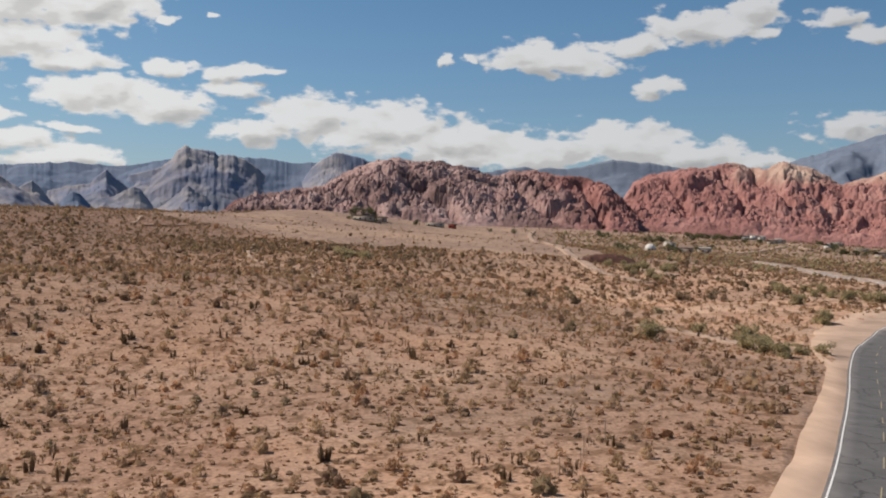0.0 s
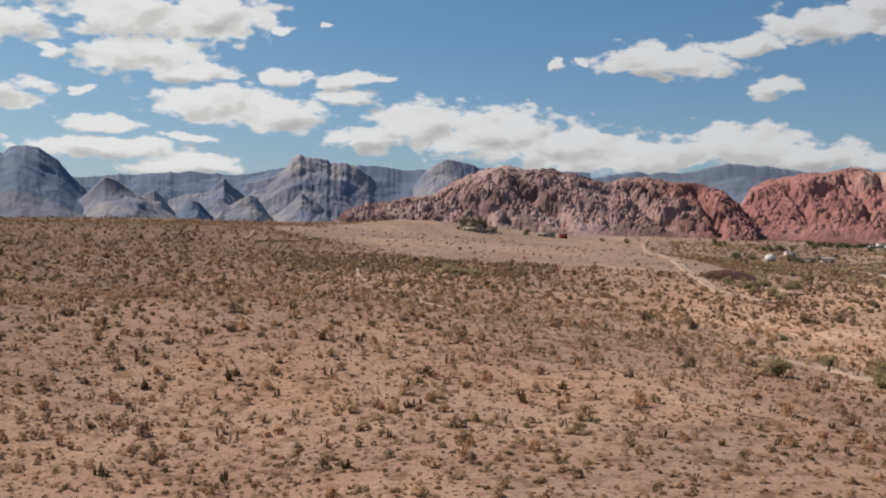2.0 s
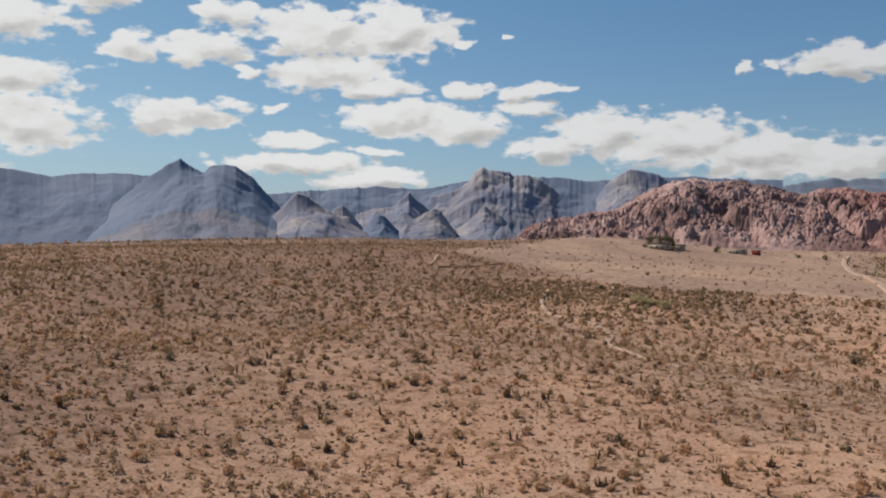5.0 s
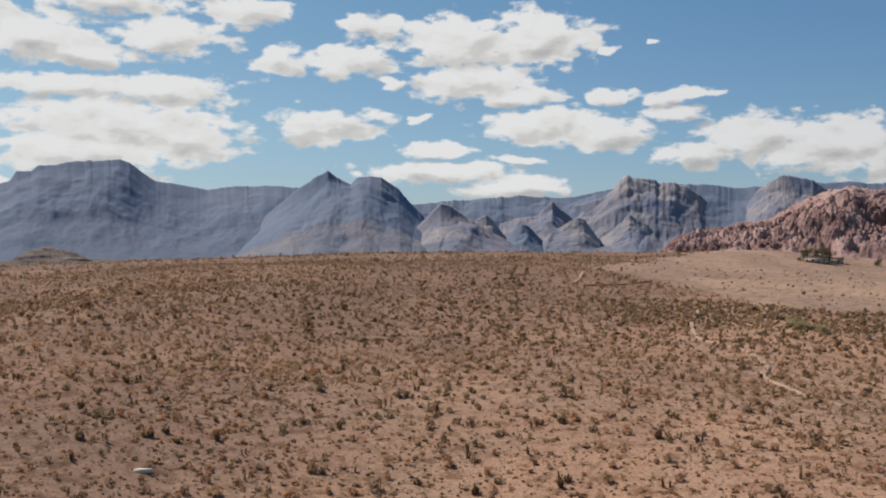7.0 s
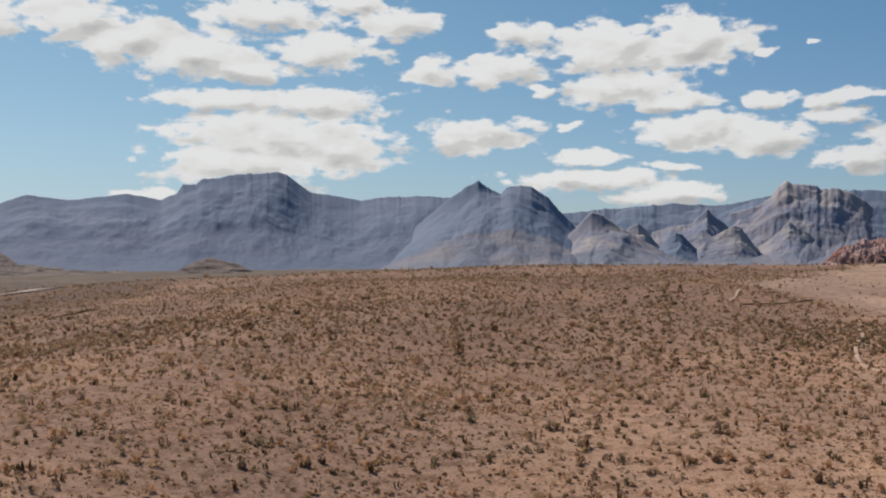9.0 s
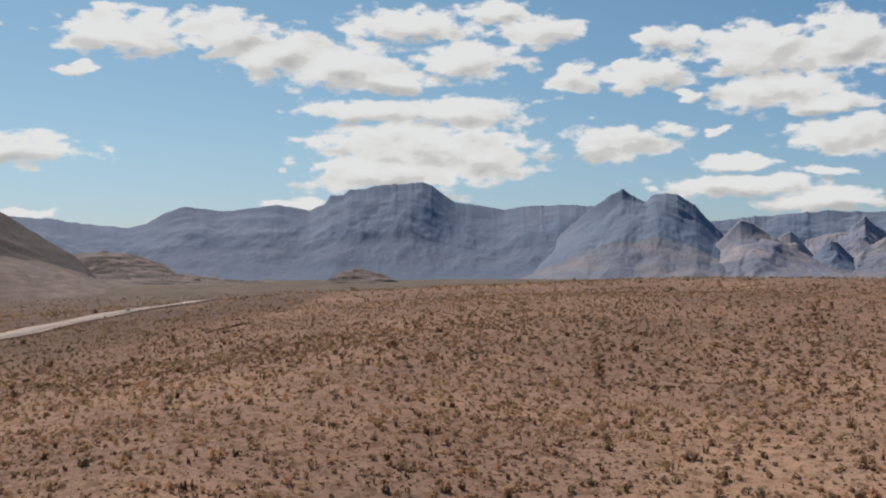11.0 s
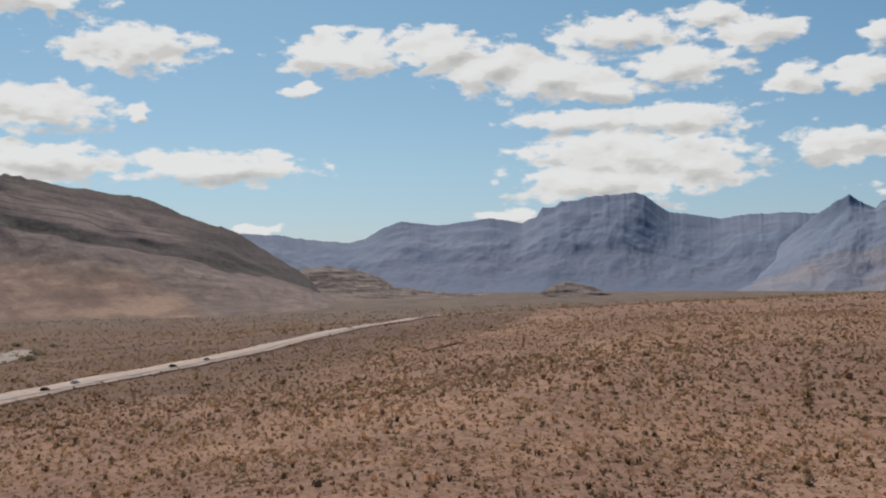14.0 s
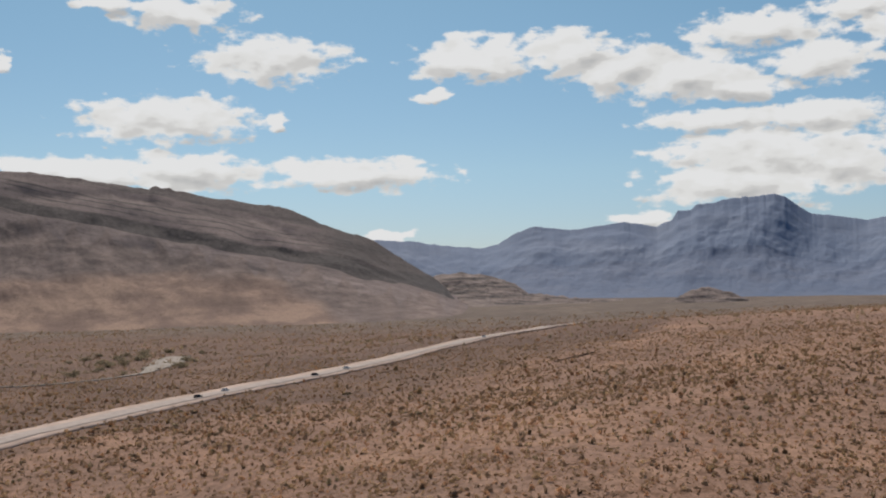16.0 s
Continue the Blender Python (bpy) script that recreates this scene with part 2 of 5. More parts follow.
def desert_floor():
    m, g, b = material("desert_floor", 1.0)
    where = g.add("ShaderNodeNewGeometry").outputs["Position"]
    big = g.noise(where, 0.0075, 4.0, 0.6)
    mid = g.noise(where, 0.05, 5.0, 0.6)
    small = g.noise(where, 0.5, 5.0, 0.65)
    grit = g.noise(where, 2.6, 4.0, 0.7)
    sand = g.ramp(mid.outputs["Fac"], [(0.28, (0.345, 0.205, 0.136)), (0.5, (0.445, 0.277, 0.186)), (0.72, (0.545, 0.375, 0.264))])
    grey = g.ramp(small.outputs["Fac"], [(0.3, (0.19, 0.125, 0.09)), (0.7, (0.35, 0.24, 0.175))])
    zones = g.math("ADD", big.outputs["Fac"], g.math("MULTIPLY", g.math("SUBTRACT", mid.outputs["Fac"], 0.5), 0.5))
    mixed = g.mix(g.math("MULTIPLY", g.ramp(zones, [(0.40, (0, 0, 0)), (0.60, (1, 1, 1))]), 0.7), sand, grey)
    # the stony flats to the west are browner than the sand near the road, and darkened for cloud shade
    west = g.add("ShaderNodeMapRange", interpolation_type="SMOOTHSTEP")
    sep = g.add("ShaderNodeSeparateXYZ")
    g.link(where, sep.inputs[0])
    g.link(g.math("ADD", sep.outputs[0], g.math("MULTIPLY", g.math("SUBTRACT", big.outputs["Fac"], 0.5), 220.0)), west.inputs[0])
    west.inputs[1].default_value, west.inputs[2].default_value = 40.0, -180.0
    stony_shaded = g.ramp(small.outputs["Fac"], [(0.3, (0.138, 0.084, 0.060)), (0.7, (0.265, 0.163, 0.117))])
    mixed = g.mix(g.math("MULTIPLY", west.outputs[0], 0.8), mixed, stony_shaded)
    pale = span(g, g.math("ADD", sep.outputs[0], g.math("MULTIPLY", g.math("SUBTRACT", big.outputs["Fac"], 0.5), 120.0)), 0.0, 60.0)
    mixed = g.mix(g.math("MULTIPLY", pale, span(g, sep.outputs[1], 120.0, 200.0)), mixed, g.mix(1.0, mixed, (1.25, 1.26, 1.26), "MULTIPLY"))
    # the valley floor's dark brown also holds cloud shade in its colour
    basin = g.ramp(small.outputs["Fac"], [(0.3, (0.105, 0.067, 0.05)), (0.7, (0.165, 0.106, 0.079))])
    # the valley floor begins at the slope's foot, a bent line over the plan
    foot = g.math("ADD", g.math("MULTIPLY", sep.outputs[1], 0.32), g.math("MULTIPLY", g.math("MAXIMUM", g.math("SUBTRACT", sep.outputs[1], 410.0), 0.0), 0.5))
    out = g.math("SUBTRACT", g.math("MULTIPLY", sep.outputs[0], -1.0), foot)
    out = g.math("ADD", out, g.math("MULTIPLY", g.math("SUBTRACT", mid.outputs["Fac"], 0.5), 60.0))
    low = g.math("MULTIPLY", span(g, out, 304.0, 330.0), 0.92)
    mixed = g.mix(low, mixed, basin)
    # the plain greys with distance from the origin, haze put into its colour
    plain = g.ramp(mid.outputs["Fac"], [(0.3, (0.10, 0.08, 0.066)), (0.7, (0.165, 0.134, 0.11))])
    mixed = g.mix(g.math("MULTIPLY", reach(g, g.vec("LENGTH", where), big, 1150.0, 1500.0), 0.9), mixed, plain)
    # the bare fan below the rock hill, with a clear near edge along a shallow gully
    fan = g.ramp(mid.outputs["Fac"], [(0.3, (0.31, 0.213, 0.157)), (0.7, (0.385, 0.272, 0.204))])
    near_edge = g.math("MULTIPLY_ADD", g.math("MAXIMUM", g.math("SUBTRACT", -40.0, sep.outputs[0]), 0.0), -1.15, g.math("SUBTRACT", sep.outputs[1], 408.0))
    near_edge = g.math("ADD", near_edge, g.math("MULTIPLY", g.math("SUBTRACT", mid.outputs["Fac"], 0.5), 40.0))
    apron = g.math("MULTIPLY", span(g, near_edge, -8.0, 12.0), span(g, sep.outputs[0], -190.0, -150.0))
    mixed = g.mix(g.math("MULTIPLY", apron, 0.85), mixed, fan)
    patches = g.noise(where, 0.02, 4.0, 0.62)
    mixed = g.mix(1.0, mixed, g.ramp(patches.outputs["Fac"], [(0.36, (0.85, 0.85, 0.86)), (0.5, (1, 1, 1)), (0.64, (1.22, 1.21, 1.15))]), "MULTIPLY")
    gravel = g.ramp(grit.outputs["Fac"], [(0.34, (0.58, 0.56, 0.54)), (0.52, (1, 1, 1)), (0.70, (1.3, 1.26, 1.2))])
    # litter and creeping scrub too small to stand up, in clumps
    tufts = g.noise(where, 0.30, 4.0, 0.75)
    spots = g.ramp(tufts.outputs["Fac"], [(0.50, (1, 1, 1)), (0.62, (0.56, 0.51, 0.45))])
    g.link(g.mix(1.0, g.mix(1.0, mixed, gravel, "MULTIPLY"), spots, "MULTIPLY"), b.inputs["Base Color"])
    bump(g, b, g.math("ADD", g.math("MULTIPLY", grit.outputs["Fac"], 0.3), small.outputs["Fac"]), 0.6, 0.25)
    return m


def rock(name, stops, tint=None, scale=0.03, bump_size=2.0, strata=0.0, patch=None, cracks=1.0):
    """Bare rock: beds, stains and cracks at two sizes."""
    m, g, b = material(name, 0.95)
    where = place_of(g)
    big = g.noise(where, scale, 5.0, 0.6)
    flat = g.vec("MULTIPLY", where, (0.12, 0.12, 2.2))
    beds = g.noise(flat, scale * 2.2, 4.0, 0.6)
    crack = g.noise(where, scale * 7.0, 5.0, 0.7)
    f = g.math("ADD", g.math("MULTIPLY", big.outputs["Fac"], 1 - strata), g.math("MULTIPLY", beds.outputs["Fac"], strata))
    col = g.ramp(f, stops)
    grain = g.ramp(crack.outputs["Fac"], [(0.32, (0.55, 0.53, 0.52)), (0.5, (1, 1, 1)), (0.75, (1.12, 1.1, 1.08))])
    col = g.mix(cracks, col, grain, "MULTIPLY")
    if patch:
        col = patch(g, where, col)
    g.link(col, b.inputs["Base Color"])
    bump(g, b, g.math("ADD", crack.outputs["Fac"], big.outputs["Fac"]), 0.8, bump_size)
    return m


def axis(g, where, k):
    n = g.add("ShaderNodeSeparateXYZ")
    g.link(where, n.inputs[0])
    return n.outputs[k]


def hill_rock():
    """Beds that dip along the hill: dark ledges, cones of pale scree under them, pinkish sand at the foot."""
    m, g, b = material("hill_limestone", 0.95)
    where = place_of(g)
    east, along, up = axis(g, where, 0), axis(g, where, 1), axis(g, where, 2)
    along = g.math("MULTIPLY", g.math("ARCTAN2", g.math("MULTIPLY", east, -1.0), along), 2000.0)     # round the valley
    dip = g.math("ADD", up, g.math("MULTIPLY_ADD", along, -0.2, 549.0))
    com = g.add("ShaderNodeCombineXYZ")
    g.link(g.math("MULTIPLY", east, 0.08), com.inputs[0])
    g.link(g.math("MULTIPLY", along, 0.11), com.inputs[1])
    g.link(dip, com.inputs[2])
    beds = g.noise(com.outputs[0], 0.055, 5.0, 0.62)
    big = g.noise(where, 0.012, 5.0, 0.62)
    fine = g.noise(where, 0.11, 5.0, 0.72)
    specks = g.noise(where, 0.35, 3.0, 0.7)
    rock_col = g.ramp(beds.outputs["Fac"], [(0.34, (0.088, 0.070, 0.067)), (0.42, (0.15, 0.118, 0.109)), (0.52, (0.195, 0.152, 0.139)), (0.60, (0.147, 0.116, 0.107)), (0.70, (0.235, 0.184, 0.166))])
    # ledge bands get their shade from the colour; the hill's low steps give little
    ledge = g.ramp(fine.outputs["Fac"], [(0.35, (0.030, 0.027, 0.028)), (0.7, (0.068, 0.060, 0.058))])
    drift = g.noise(where, 0.007, 2.0, 0.5)
    wander = g.math("MULTIPLY", g.math("SUBTRACT", drift.outputs["Fac"], 0.5), 34.0)
    h = g.math("ADD", dip, wander)
    band = g.math("MULTIPLY", span(g, h, 182.0, 184.0), span(g, h, 212.0, 205.0))
    for foot in (220.0, 233.0, 243.0):          # thin upper ledges, broken here and there
        line = g.math("MULTIPLY", span(g, h, foot, foot + 1.5), span(g, h, foot + 5.0, foot + 3.0))
        band = g.math("MAXIMUM", band, g.math("MULTIPLY", line, g.math("MULTIPLY", span(g, beds.outputs["Fac"], 0.42, 0.52), 0.7)))
    cap = g.math("MULTIPLY", span(g, h, 266.0, 274.0), 0.6)
    nose = g.math("MULTIPLY", g.math("MULTIPLY", span(g, along, 2330.0, 2220.0), span(g, h, 186.0, 192.0)), 0.75)
    cap = g.math("MAXIMUM", cap, nose)
    upper = g.mix(cap, g.mix(g.math("MULTIPLY", band, 0.9), rock_col, ledge), ledge)
    # each cone has its tip in a notch of the ledge
    row = g.add("ShaderNodeCombineXYZ")
    g.link(along, row.inputs[0])
    g.link(g.math("MULTIPLY", up, 0.12), row.inputs[1])
    shift = g.noise(row.outputs[0], 0.011, 3.0, 0.6)
    cone = g.math("DIVIDE", g.math("PINGPONG", g.math("MULTIPLY_ADD", shift.outputs["Fac"], 150.0, along), 36.0), 36.0)
    tips = g.math("ADD", h, g.math("MULTIPLY", cone, 34.0))
    streaks = g.noise(g.vec("MULTIPLY", where, (1.0, 1.0, 0.5)), 0.03, 4.0, 0.6)
    scree = g.ramp(streaks.outputs["Fac"], [(0.34, (0.118, 0.088, 0.078)), (0.5, (0.166, 0.125, 0.109)), (0.66, (0.225, 0.172, 0.150))])
    scree = g.mix(g.math("MULTIPLY", cone, 0.42), scree, (0.090, 0.072, 0.067))
    sand = g.ramp(big.outputs["Fac"], [(0.36, (0.150, 0.101, 0.080)), (0.48, (0.205, 0.138, 0.106)), (0.60, (0.30, 0.205, 0.150))])
    low = g.math("ADD", g.math("ADD", up, g.math("MULTIPLY", wander, 2.0)), g.math("MULTIPLY", span(g, along, 2420.0, 2180.0), 90.0))
    slope = g.mix(span(g, low, 62.0, 92.0), sand, scree)
    col = g.mix(span(g, tips, 176.0, 185.0), slope, upper)
    grain = g.ramp(fine.outputs["Fac"], [(0.34, (0.62, 0.60, 0.60)), (0.52, (1, 1, 1)), (0.72, (1.2, 1.18, 1.16))])
    dots = g.ramp(specks.outputs["Fac"], [(0.58, (1, 1, 1)), (0.66, (0.55, 0.53, 0.5))])
    g.link(g.mix(1.0, g.mix(0.4, col, grain, "MULTIPLY"), dots, "MULTIPLY"), b.inputs["Base Color"])
    bump(g, b, g.math("ADD", fine.outputs["Fac"], g.math("MULTIPLY", beds.outputs["Fac"], 0.5)), 0.8, 1.8)
    return m


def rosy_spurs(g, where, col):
    """Rose and tan sandstone showing on some spurs and slides of the haze-tinted cliffs."""
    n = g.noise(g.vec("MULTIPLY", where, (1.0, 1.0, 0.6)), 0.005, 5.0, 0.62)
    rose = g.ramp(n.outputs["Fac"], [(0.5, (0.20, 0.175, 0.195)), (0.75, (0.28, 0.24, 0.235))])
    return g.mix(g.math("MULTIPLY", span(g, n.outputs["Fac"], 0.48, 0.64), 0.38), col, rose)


def cream_caps(g, where, col):
    """Pale cross-bedded caps on the red sandstone's eastern tops."""
    n = g.noise(where, 0.02, 5.0, 0.65)
    wob = g.math("MULTIPLY", g.math("SUBTRACT", n.outputs["Fac"], 0.5), 130.0)
    east = g.math("ADD", axis(g, where, 0), wob)
    high = g.math("ADD", axis(g, where, 2), g.math("MULTIPLY", wob, 0.35))
    cream = g.ramp(n.outputs["Fac"], [(0.3, (0.37, 0.225, 0.175)), (0.7, (0.53, 0.40, 0.315))])
    f = g.math("MULTIPLY", span(g, east, 330.0, 420.0), span(g, high, 80.0, 108.0))
    return g.mix(f, col, cream)


def redder_east(g, where, col):
    n = g.noise(where, 0.015, 4.0, 0.6)
    east = g.math("ADD", axis(g, where, 0), g.math("MULTIPLY", g.math("SUBTRACT", n.outputs["Fac"], 0.5), 200.0))
    red = g.ramp(n.outputs["Fac"], [(0.3, (0.24, 0.085, 0.074)), (0.7, (0.40, 0.165, 0.135))])
    tip = span(g, axis(g, where, 0), -222.0, -248.0)
    col = g.mix(g.math("MULTIPLY", tip, 0.8), col, (0.34, 0.12, 0.095))
    varnish = g.noise(g.vec("MULTIPLY", where, (1.0, 1.0, 0.6)), 0.022, 4.0, 0.6)
    dark = g.ramp(varnish.outputs["Fac"], [(0.40, (0.55, 0.52, 0.52)), (0.54, (1, 1, 1))])
    return g.mix(1.0, g.mix(g.math("MULTIPLY", span(g, east, 60.0, 170.0), 0.7), col, red), dark, "MULTIPLY")


def asphalt():
    """Darker paving by the bend, paler paving further on, with sealed cracks."""
    m, g, b = material("asphalt", 0.85)
    where = place_of(g)
    n = g.noise(where, 0.35, 5.0, 0.65)
    dark_paving = g.ramp(n.outputs["Fac"], [(0.3, (0.10, 0.095, 0.092)), (0.7, (0.15, 0.142, 0.137))])
    pale_paving = g.ramp(n.outputs["Fac"], [(0.3, (0.31, 0.262, 0.225)), (0.7, (0.41, 0.35, 0.30))])
    far = span(g, g.math("ADD", axis(g, where, 1), g.math("MULTIPLY", n.outputs["Fac"], 30.0)), 215.0, 262.0)
    seams = g.add("ShaderNodeTexVoronoi", feature="DISTANCE_TO_EDGE")
    g.link(g.vec("ADD", where, g.vec("MULTIPLY", n.outputs["Color"], (3.0, 3.0, 3.0))), seams.inputs["Vector"])
    seams.inputs["Scale"].default_value = 0.16
    tar = g.ramp(seams.outputs["Distance"], [(0.008, (0.55, 0.55, 0.55)), (0.02, (1, 1, 1))])
    g.link(g.mix(1.0, g.mix(far, dark_paving, pale_paving), tar, "MULTIPLY"), b.inputs["Base Color"])
    bump(g, b, n.outputs["Fac"], 0.3, 0.02)
    return m


M_GROUND = desert_floor()
# far rock is tinted blue for haze, put into the base colour
M_CLIFF = rock("haze_blue_escarpment_rock", [(0.3, (0.128, 0.172, 0.252)), (0.5, (0.150, 0.192, 0.268)), (0.72, (0.180, 0.215, 0.28))], scale=0.003, bump_size=1.5, strata=0.25, cracks=0.2)
# blue stops stand for shaded, hazy faces, warm pale stops for sunlit ones
M_PALE = rock("sunlit_hazed_cliff_rock", [(0.36, (0.175, 0.202, 0.28)), (0.5, (0.235, 0.242, 0.287)), (0.66, (0.385, 0.35, 0.33))], scale=0.008, bump_size=1.5, strata=0.12, cracks=0.4, patch=rosy_spurs)
M_PALE_FOOT = rock("hazed_slide_rock", [(0.3, (0.14, 0.165, 0.225)), (0.5, (0.175, 0.192, 0.236)), (0.72, (0.255, 0.248, 0.26))], scale=0.007, bump_size=1.5, strata=0.2, cracks=0.4, patch=rosy_spurs)
# talus and limestone carry the same blue haze tint in their colour
M_TALUS = rock("haze_blue_talus", [(0.3, (0.105, 0.142, 0.212)), (0.5, (0.124, 0.158, 0.226)), (0.72, (0.150, 0.175, 0.23))], scale=0.005, bump_size=1.5, strata=0.2, cracks=0.3)
M_LIME = rock("haze_blue_limestone", [(0.3, (0.12, 0.155, 0.215)), (0.6, (0.155, 0.185, 0.235)), (0.8, (0.205, 0.22, 0.26))], scale=0.004, bump_size=1.5, strata=0.6, cracks=0.4)
M_HILL = hill_rock()
M_KNOLL = rock("knoll_rock", [(0.38, (0.06, 0.052, 0.05)), (0.48, (0.142, 0.115, 0.104)), (0.6, (0.245, 0.197, 0.172))], scale=0.03, bump_size=3.0, strata=0.6)
M_PINK = rock("pink_sandstone", [(0.28, (0.25, 0.158, 0.145)), (0.5, (0.40, 0.265, 0.24)), (0.75, (0.53, 0.40, 0.36))], scale=0.03, bump_size=1.5, strata=0.4, patch=redder_east)
M_RED = rock("red_sandstone", [(0.28, (0.22, 0.10, 0.09)), (0.5, (0.34, 0.165, 0.143)), (0.78, (0.47, 0.275, 0.235))], scale=0.018, bump_size=2.0, strata=0.4, patch=cream_caps)
M_SHRUB = [leafy("grey_scrub", (0.469, 0.327, 0.2)), leafy("brown_scrub", (0.469, 0.274, 0.154)),
           leafy("olive_scrub", (0.407, 0.283, 0.163)), leafy("straw_scrub", (0.509, 0.35, 0.21))]
M_TUFT = [leafy("dry_tuft", (0.346, 0.226, 0.13)), leafy("grey_tuft", (0.316, 0.216, 0.136)), leafy("olive_tuft", (0.326, 0.221, 0.117)), leafy("rust_tuft", (0.337, 0.187, 0.0979))]
M_YUCCA = leafy("yucca_leaf", (0.214, 0.144, 0.0793))
M_YUCCA_DARK = leafy("deep_green_yucca_leaf", (0.174, 0.112, 0.0653))
M_YUCCA_DRY = leafy("dry_yucca_leaf", (0.275, 0.168, 0.0886))
M_GREEN = leafy("green_scrub", (0.39, 0.33, 0.185))
M_BARK = simple("bark", (0.09, 0.065, 0.045))
M_ASPHALT = asphalt()
M_WORN_ROAD = simple("worn_asphalt", (0.31, 0.262, 0.228), 0.9, 0.15, 0.3)
M_TRAIL = simple("trodden_sand", (0.40, 0.285, 0.208), 1.0, 0.15, 0.3)
M_GRADED = simple("graded_gravel", (0.36, 0.275, 0.225), 1.0, 0.22, 0.1)
M_PAINT = simple("road_paint", (0.72, 0.70, 0.66), 0.7, 0.12, 2.0)
M_YELLOW = simple("worn_yellow_paint", (0.34, 0.29, 0.18), 0.8, 0.2, 2.0)
M_SHOULDER = simple("shoulder_sand", (0.40, 0.285, 0.21), 1.0, 0.2, 0.18)

# ---------------------------------------------------------------- numeric noise
def hash2(ix, iy, seed):
    h = (ix.astype(np.int64) * 374761393 + iy.astype(np.int64) * 668265263 + seed * 1442695041) & 0x7FFFFFFF
    h = ((h ^ (h >> 13)) * 1274126177) & 0x7FFFFFFF
    h = ((h ^ (h >> 16)) * 668265263) & 0x7FFFFFFF
    return (h ^ (h >> 15)) / float(0x7FFFFFFF)


def vnoise(x, y, seed=0):
    """Smooth noise from -1 to 1 on a unit lattice."""
    ix, iy = np.floor(x), np.floor(y)
    fx, fy = x - ix, y - iy
    u, v = fx ** 3 * (fx * (fx * 6 - 15) + 10), fy ** 3 * (fy * (fy * 6 - 15) + 10)
    total = 0
    for dx in (0, 1):
        for dy in (0, 1):
            a = hash2(ix + dx, iy + dy, seed) * 2 * np.pi
            dot = np.cos(a) * (fx - dx) + np.sin(a) * (fy - dy)
            total = total + dot * (u if dx else 1 - u) * (v if dy else 1 - v)
    return total * 1.5


def fbm(x, y, seed=0, octaves=5, gain=0.5):
    t, a = 0, 1.0
    for o in range(octaves):
        t = t + a * vnoise(x * 2 ** o, y * 2 ** o, seed + o * 7)
        a *= gain
    return t


def ridged(x, y, seed=0, octaves=4, gain=0.5):
    t, a, s = 0, 1.0, 0
    for o in range(octaves):
        t = t + a * (1 - 2 * np.abs(vnoise(x * 2 ** o, y * 2 ** o, seed + o * 7)))
        s += a
        a *= gain
    return t / s


def cells(x, y, seed=0):
    """Distance to the nearest and second point of a jittered lattice, and the nearest one's own number."""
    ix, iy = np.floor(x), np.floor(y)
    best = np.full(np.shape(x), 9.0)
    second = best.copy()
    own = np.zeros(np.shape(x))
    for dx in (-1, 0, 1):
        for dy in (-1, 0, 1):
            cx, cy = ix + dx, iy + dy
            px, py = cx + hash2(cx, cy, seed), cy + hash2(cx, cy, seed + 1)
            d = np.hypot(x - px, y - py)
            closer = d < best
            second = np.where(closer, best, np.minimum(second, d))
            own = np.where(closer, hash2(cx, cy, seed + 2), own)
            best = np.where(closer, d, best)
    return best, second, own


# ---------------------------------------------------------------- ground form
# broad swells of the desert floor: centre x, y, spread, height
SWELLS = [
    (-450, 779, 330, 40.2), (-169, 679, 200, -6.1), (-277, 355, 160, 3.0), (-218, 1027, 260, -10.5), (-855, 770, 260, -16.7), (-109, 156, 90, 18.0),
    (-188, 132, 110, -4.0), (-89, 244, 90, -20.8), (-795, 423, 320, -4.3), (220, 821, 280, -3.9), (100, 1146, 300, 28.6), (-1369, 291, 420, -2.1),
    (-1032, 1474, 600, 26.5), (-39, 448, 150, 6.4), (-245, 221, 90, -18.5), (-18, 129, 55, 21.7)] + [
    (21, 149, 60, -9.4), (-49, 121, 50, -26.9), (-48, 194, 55, 10.3), (-113, 113, 60, 7.4), (-120, 208, 60, -5.0), (-238, 127, 70, 9.7),
    (20, 279, 70, -3.5), (-212, 253, 80, 28.4), (-174, 47, 70, -4.2), (79, 216, 70, 4.5), (-52, 295, 60, 11.2), (-150, 602, 70, 3.8),
    (-125, 880, 75, 9.0), (-208, 862, 42, -9.2)] + [
    (-38, 237, 48, 1.9), (-120, 208, 48, 1.2), (-156, 182, 48, 2.1), (-211, 115, 48, -0.8), (79, 372, 71, 2.0), (10, 380, 71, 1.4),
    (-190, 329, 71, 1.2), (-334, 181, 71, 2.0), (-361, 117, 71, 2.1), (116, 548, 100, 1.4), (15, 560, 100, 2.7), (-88, 553, 100, 1.4),
    (-187, 528, 100, 1.9), (-280, 485, 100, 4.5), (-364, 426, 100, 2.2), (-435, 352, 100, -1.1), (-533, 173, 100, 0.6), (0, 820, 141, -1.2),
    (-170, 802, 141, 5.6), (-334, 749, 141, 1.2), (-482, 663, 141, -5.2), (-609, 549, 141, 5.9)] + [
    (-710, 410, 141, 1.7)]


def level(x, y):
    """The ground's height at x, y (numbers or arrays), without its small bumps."""
    r = np.hypot(x, y)
    z = -1.0 + 18.6 / (1 + np.exp(-(r - 2300) / 350))
    for cx, cy, s, k in SWELLS:
        z = z + k * np.exp(-((x - cx) ** 2 + (y - cy) ** 2) / (2 * s * s))
    return z


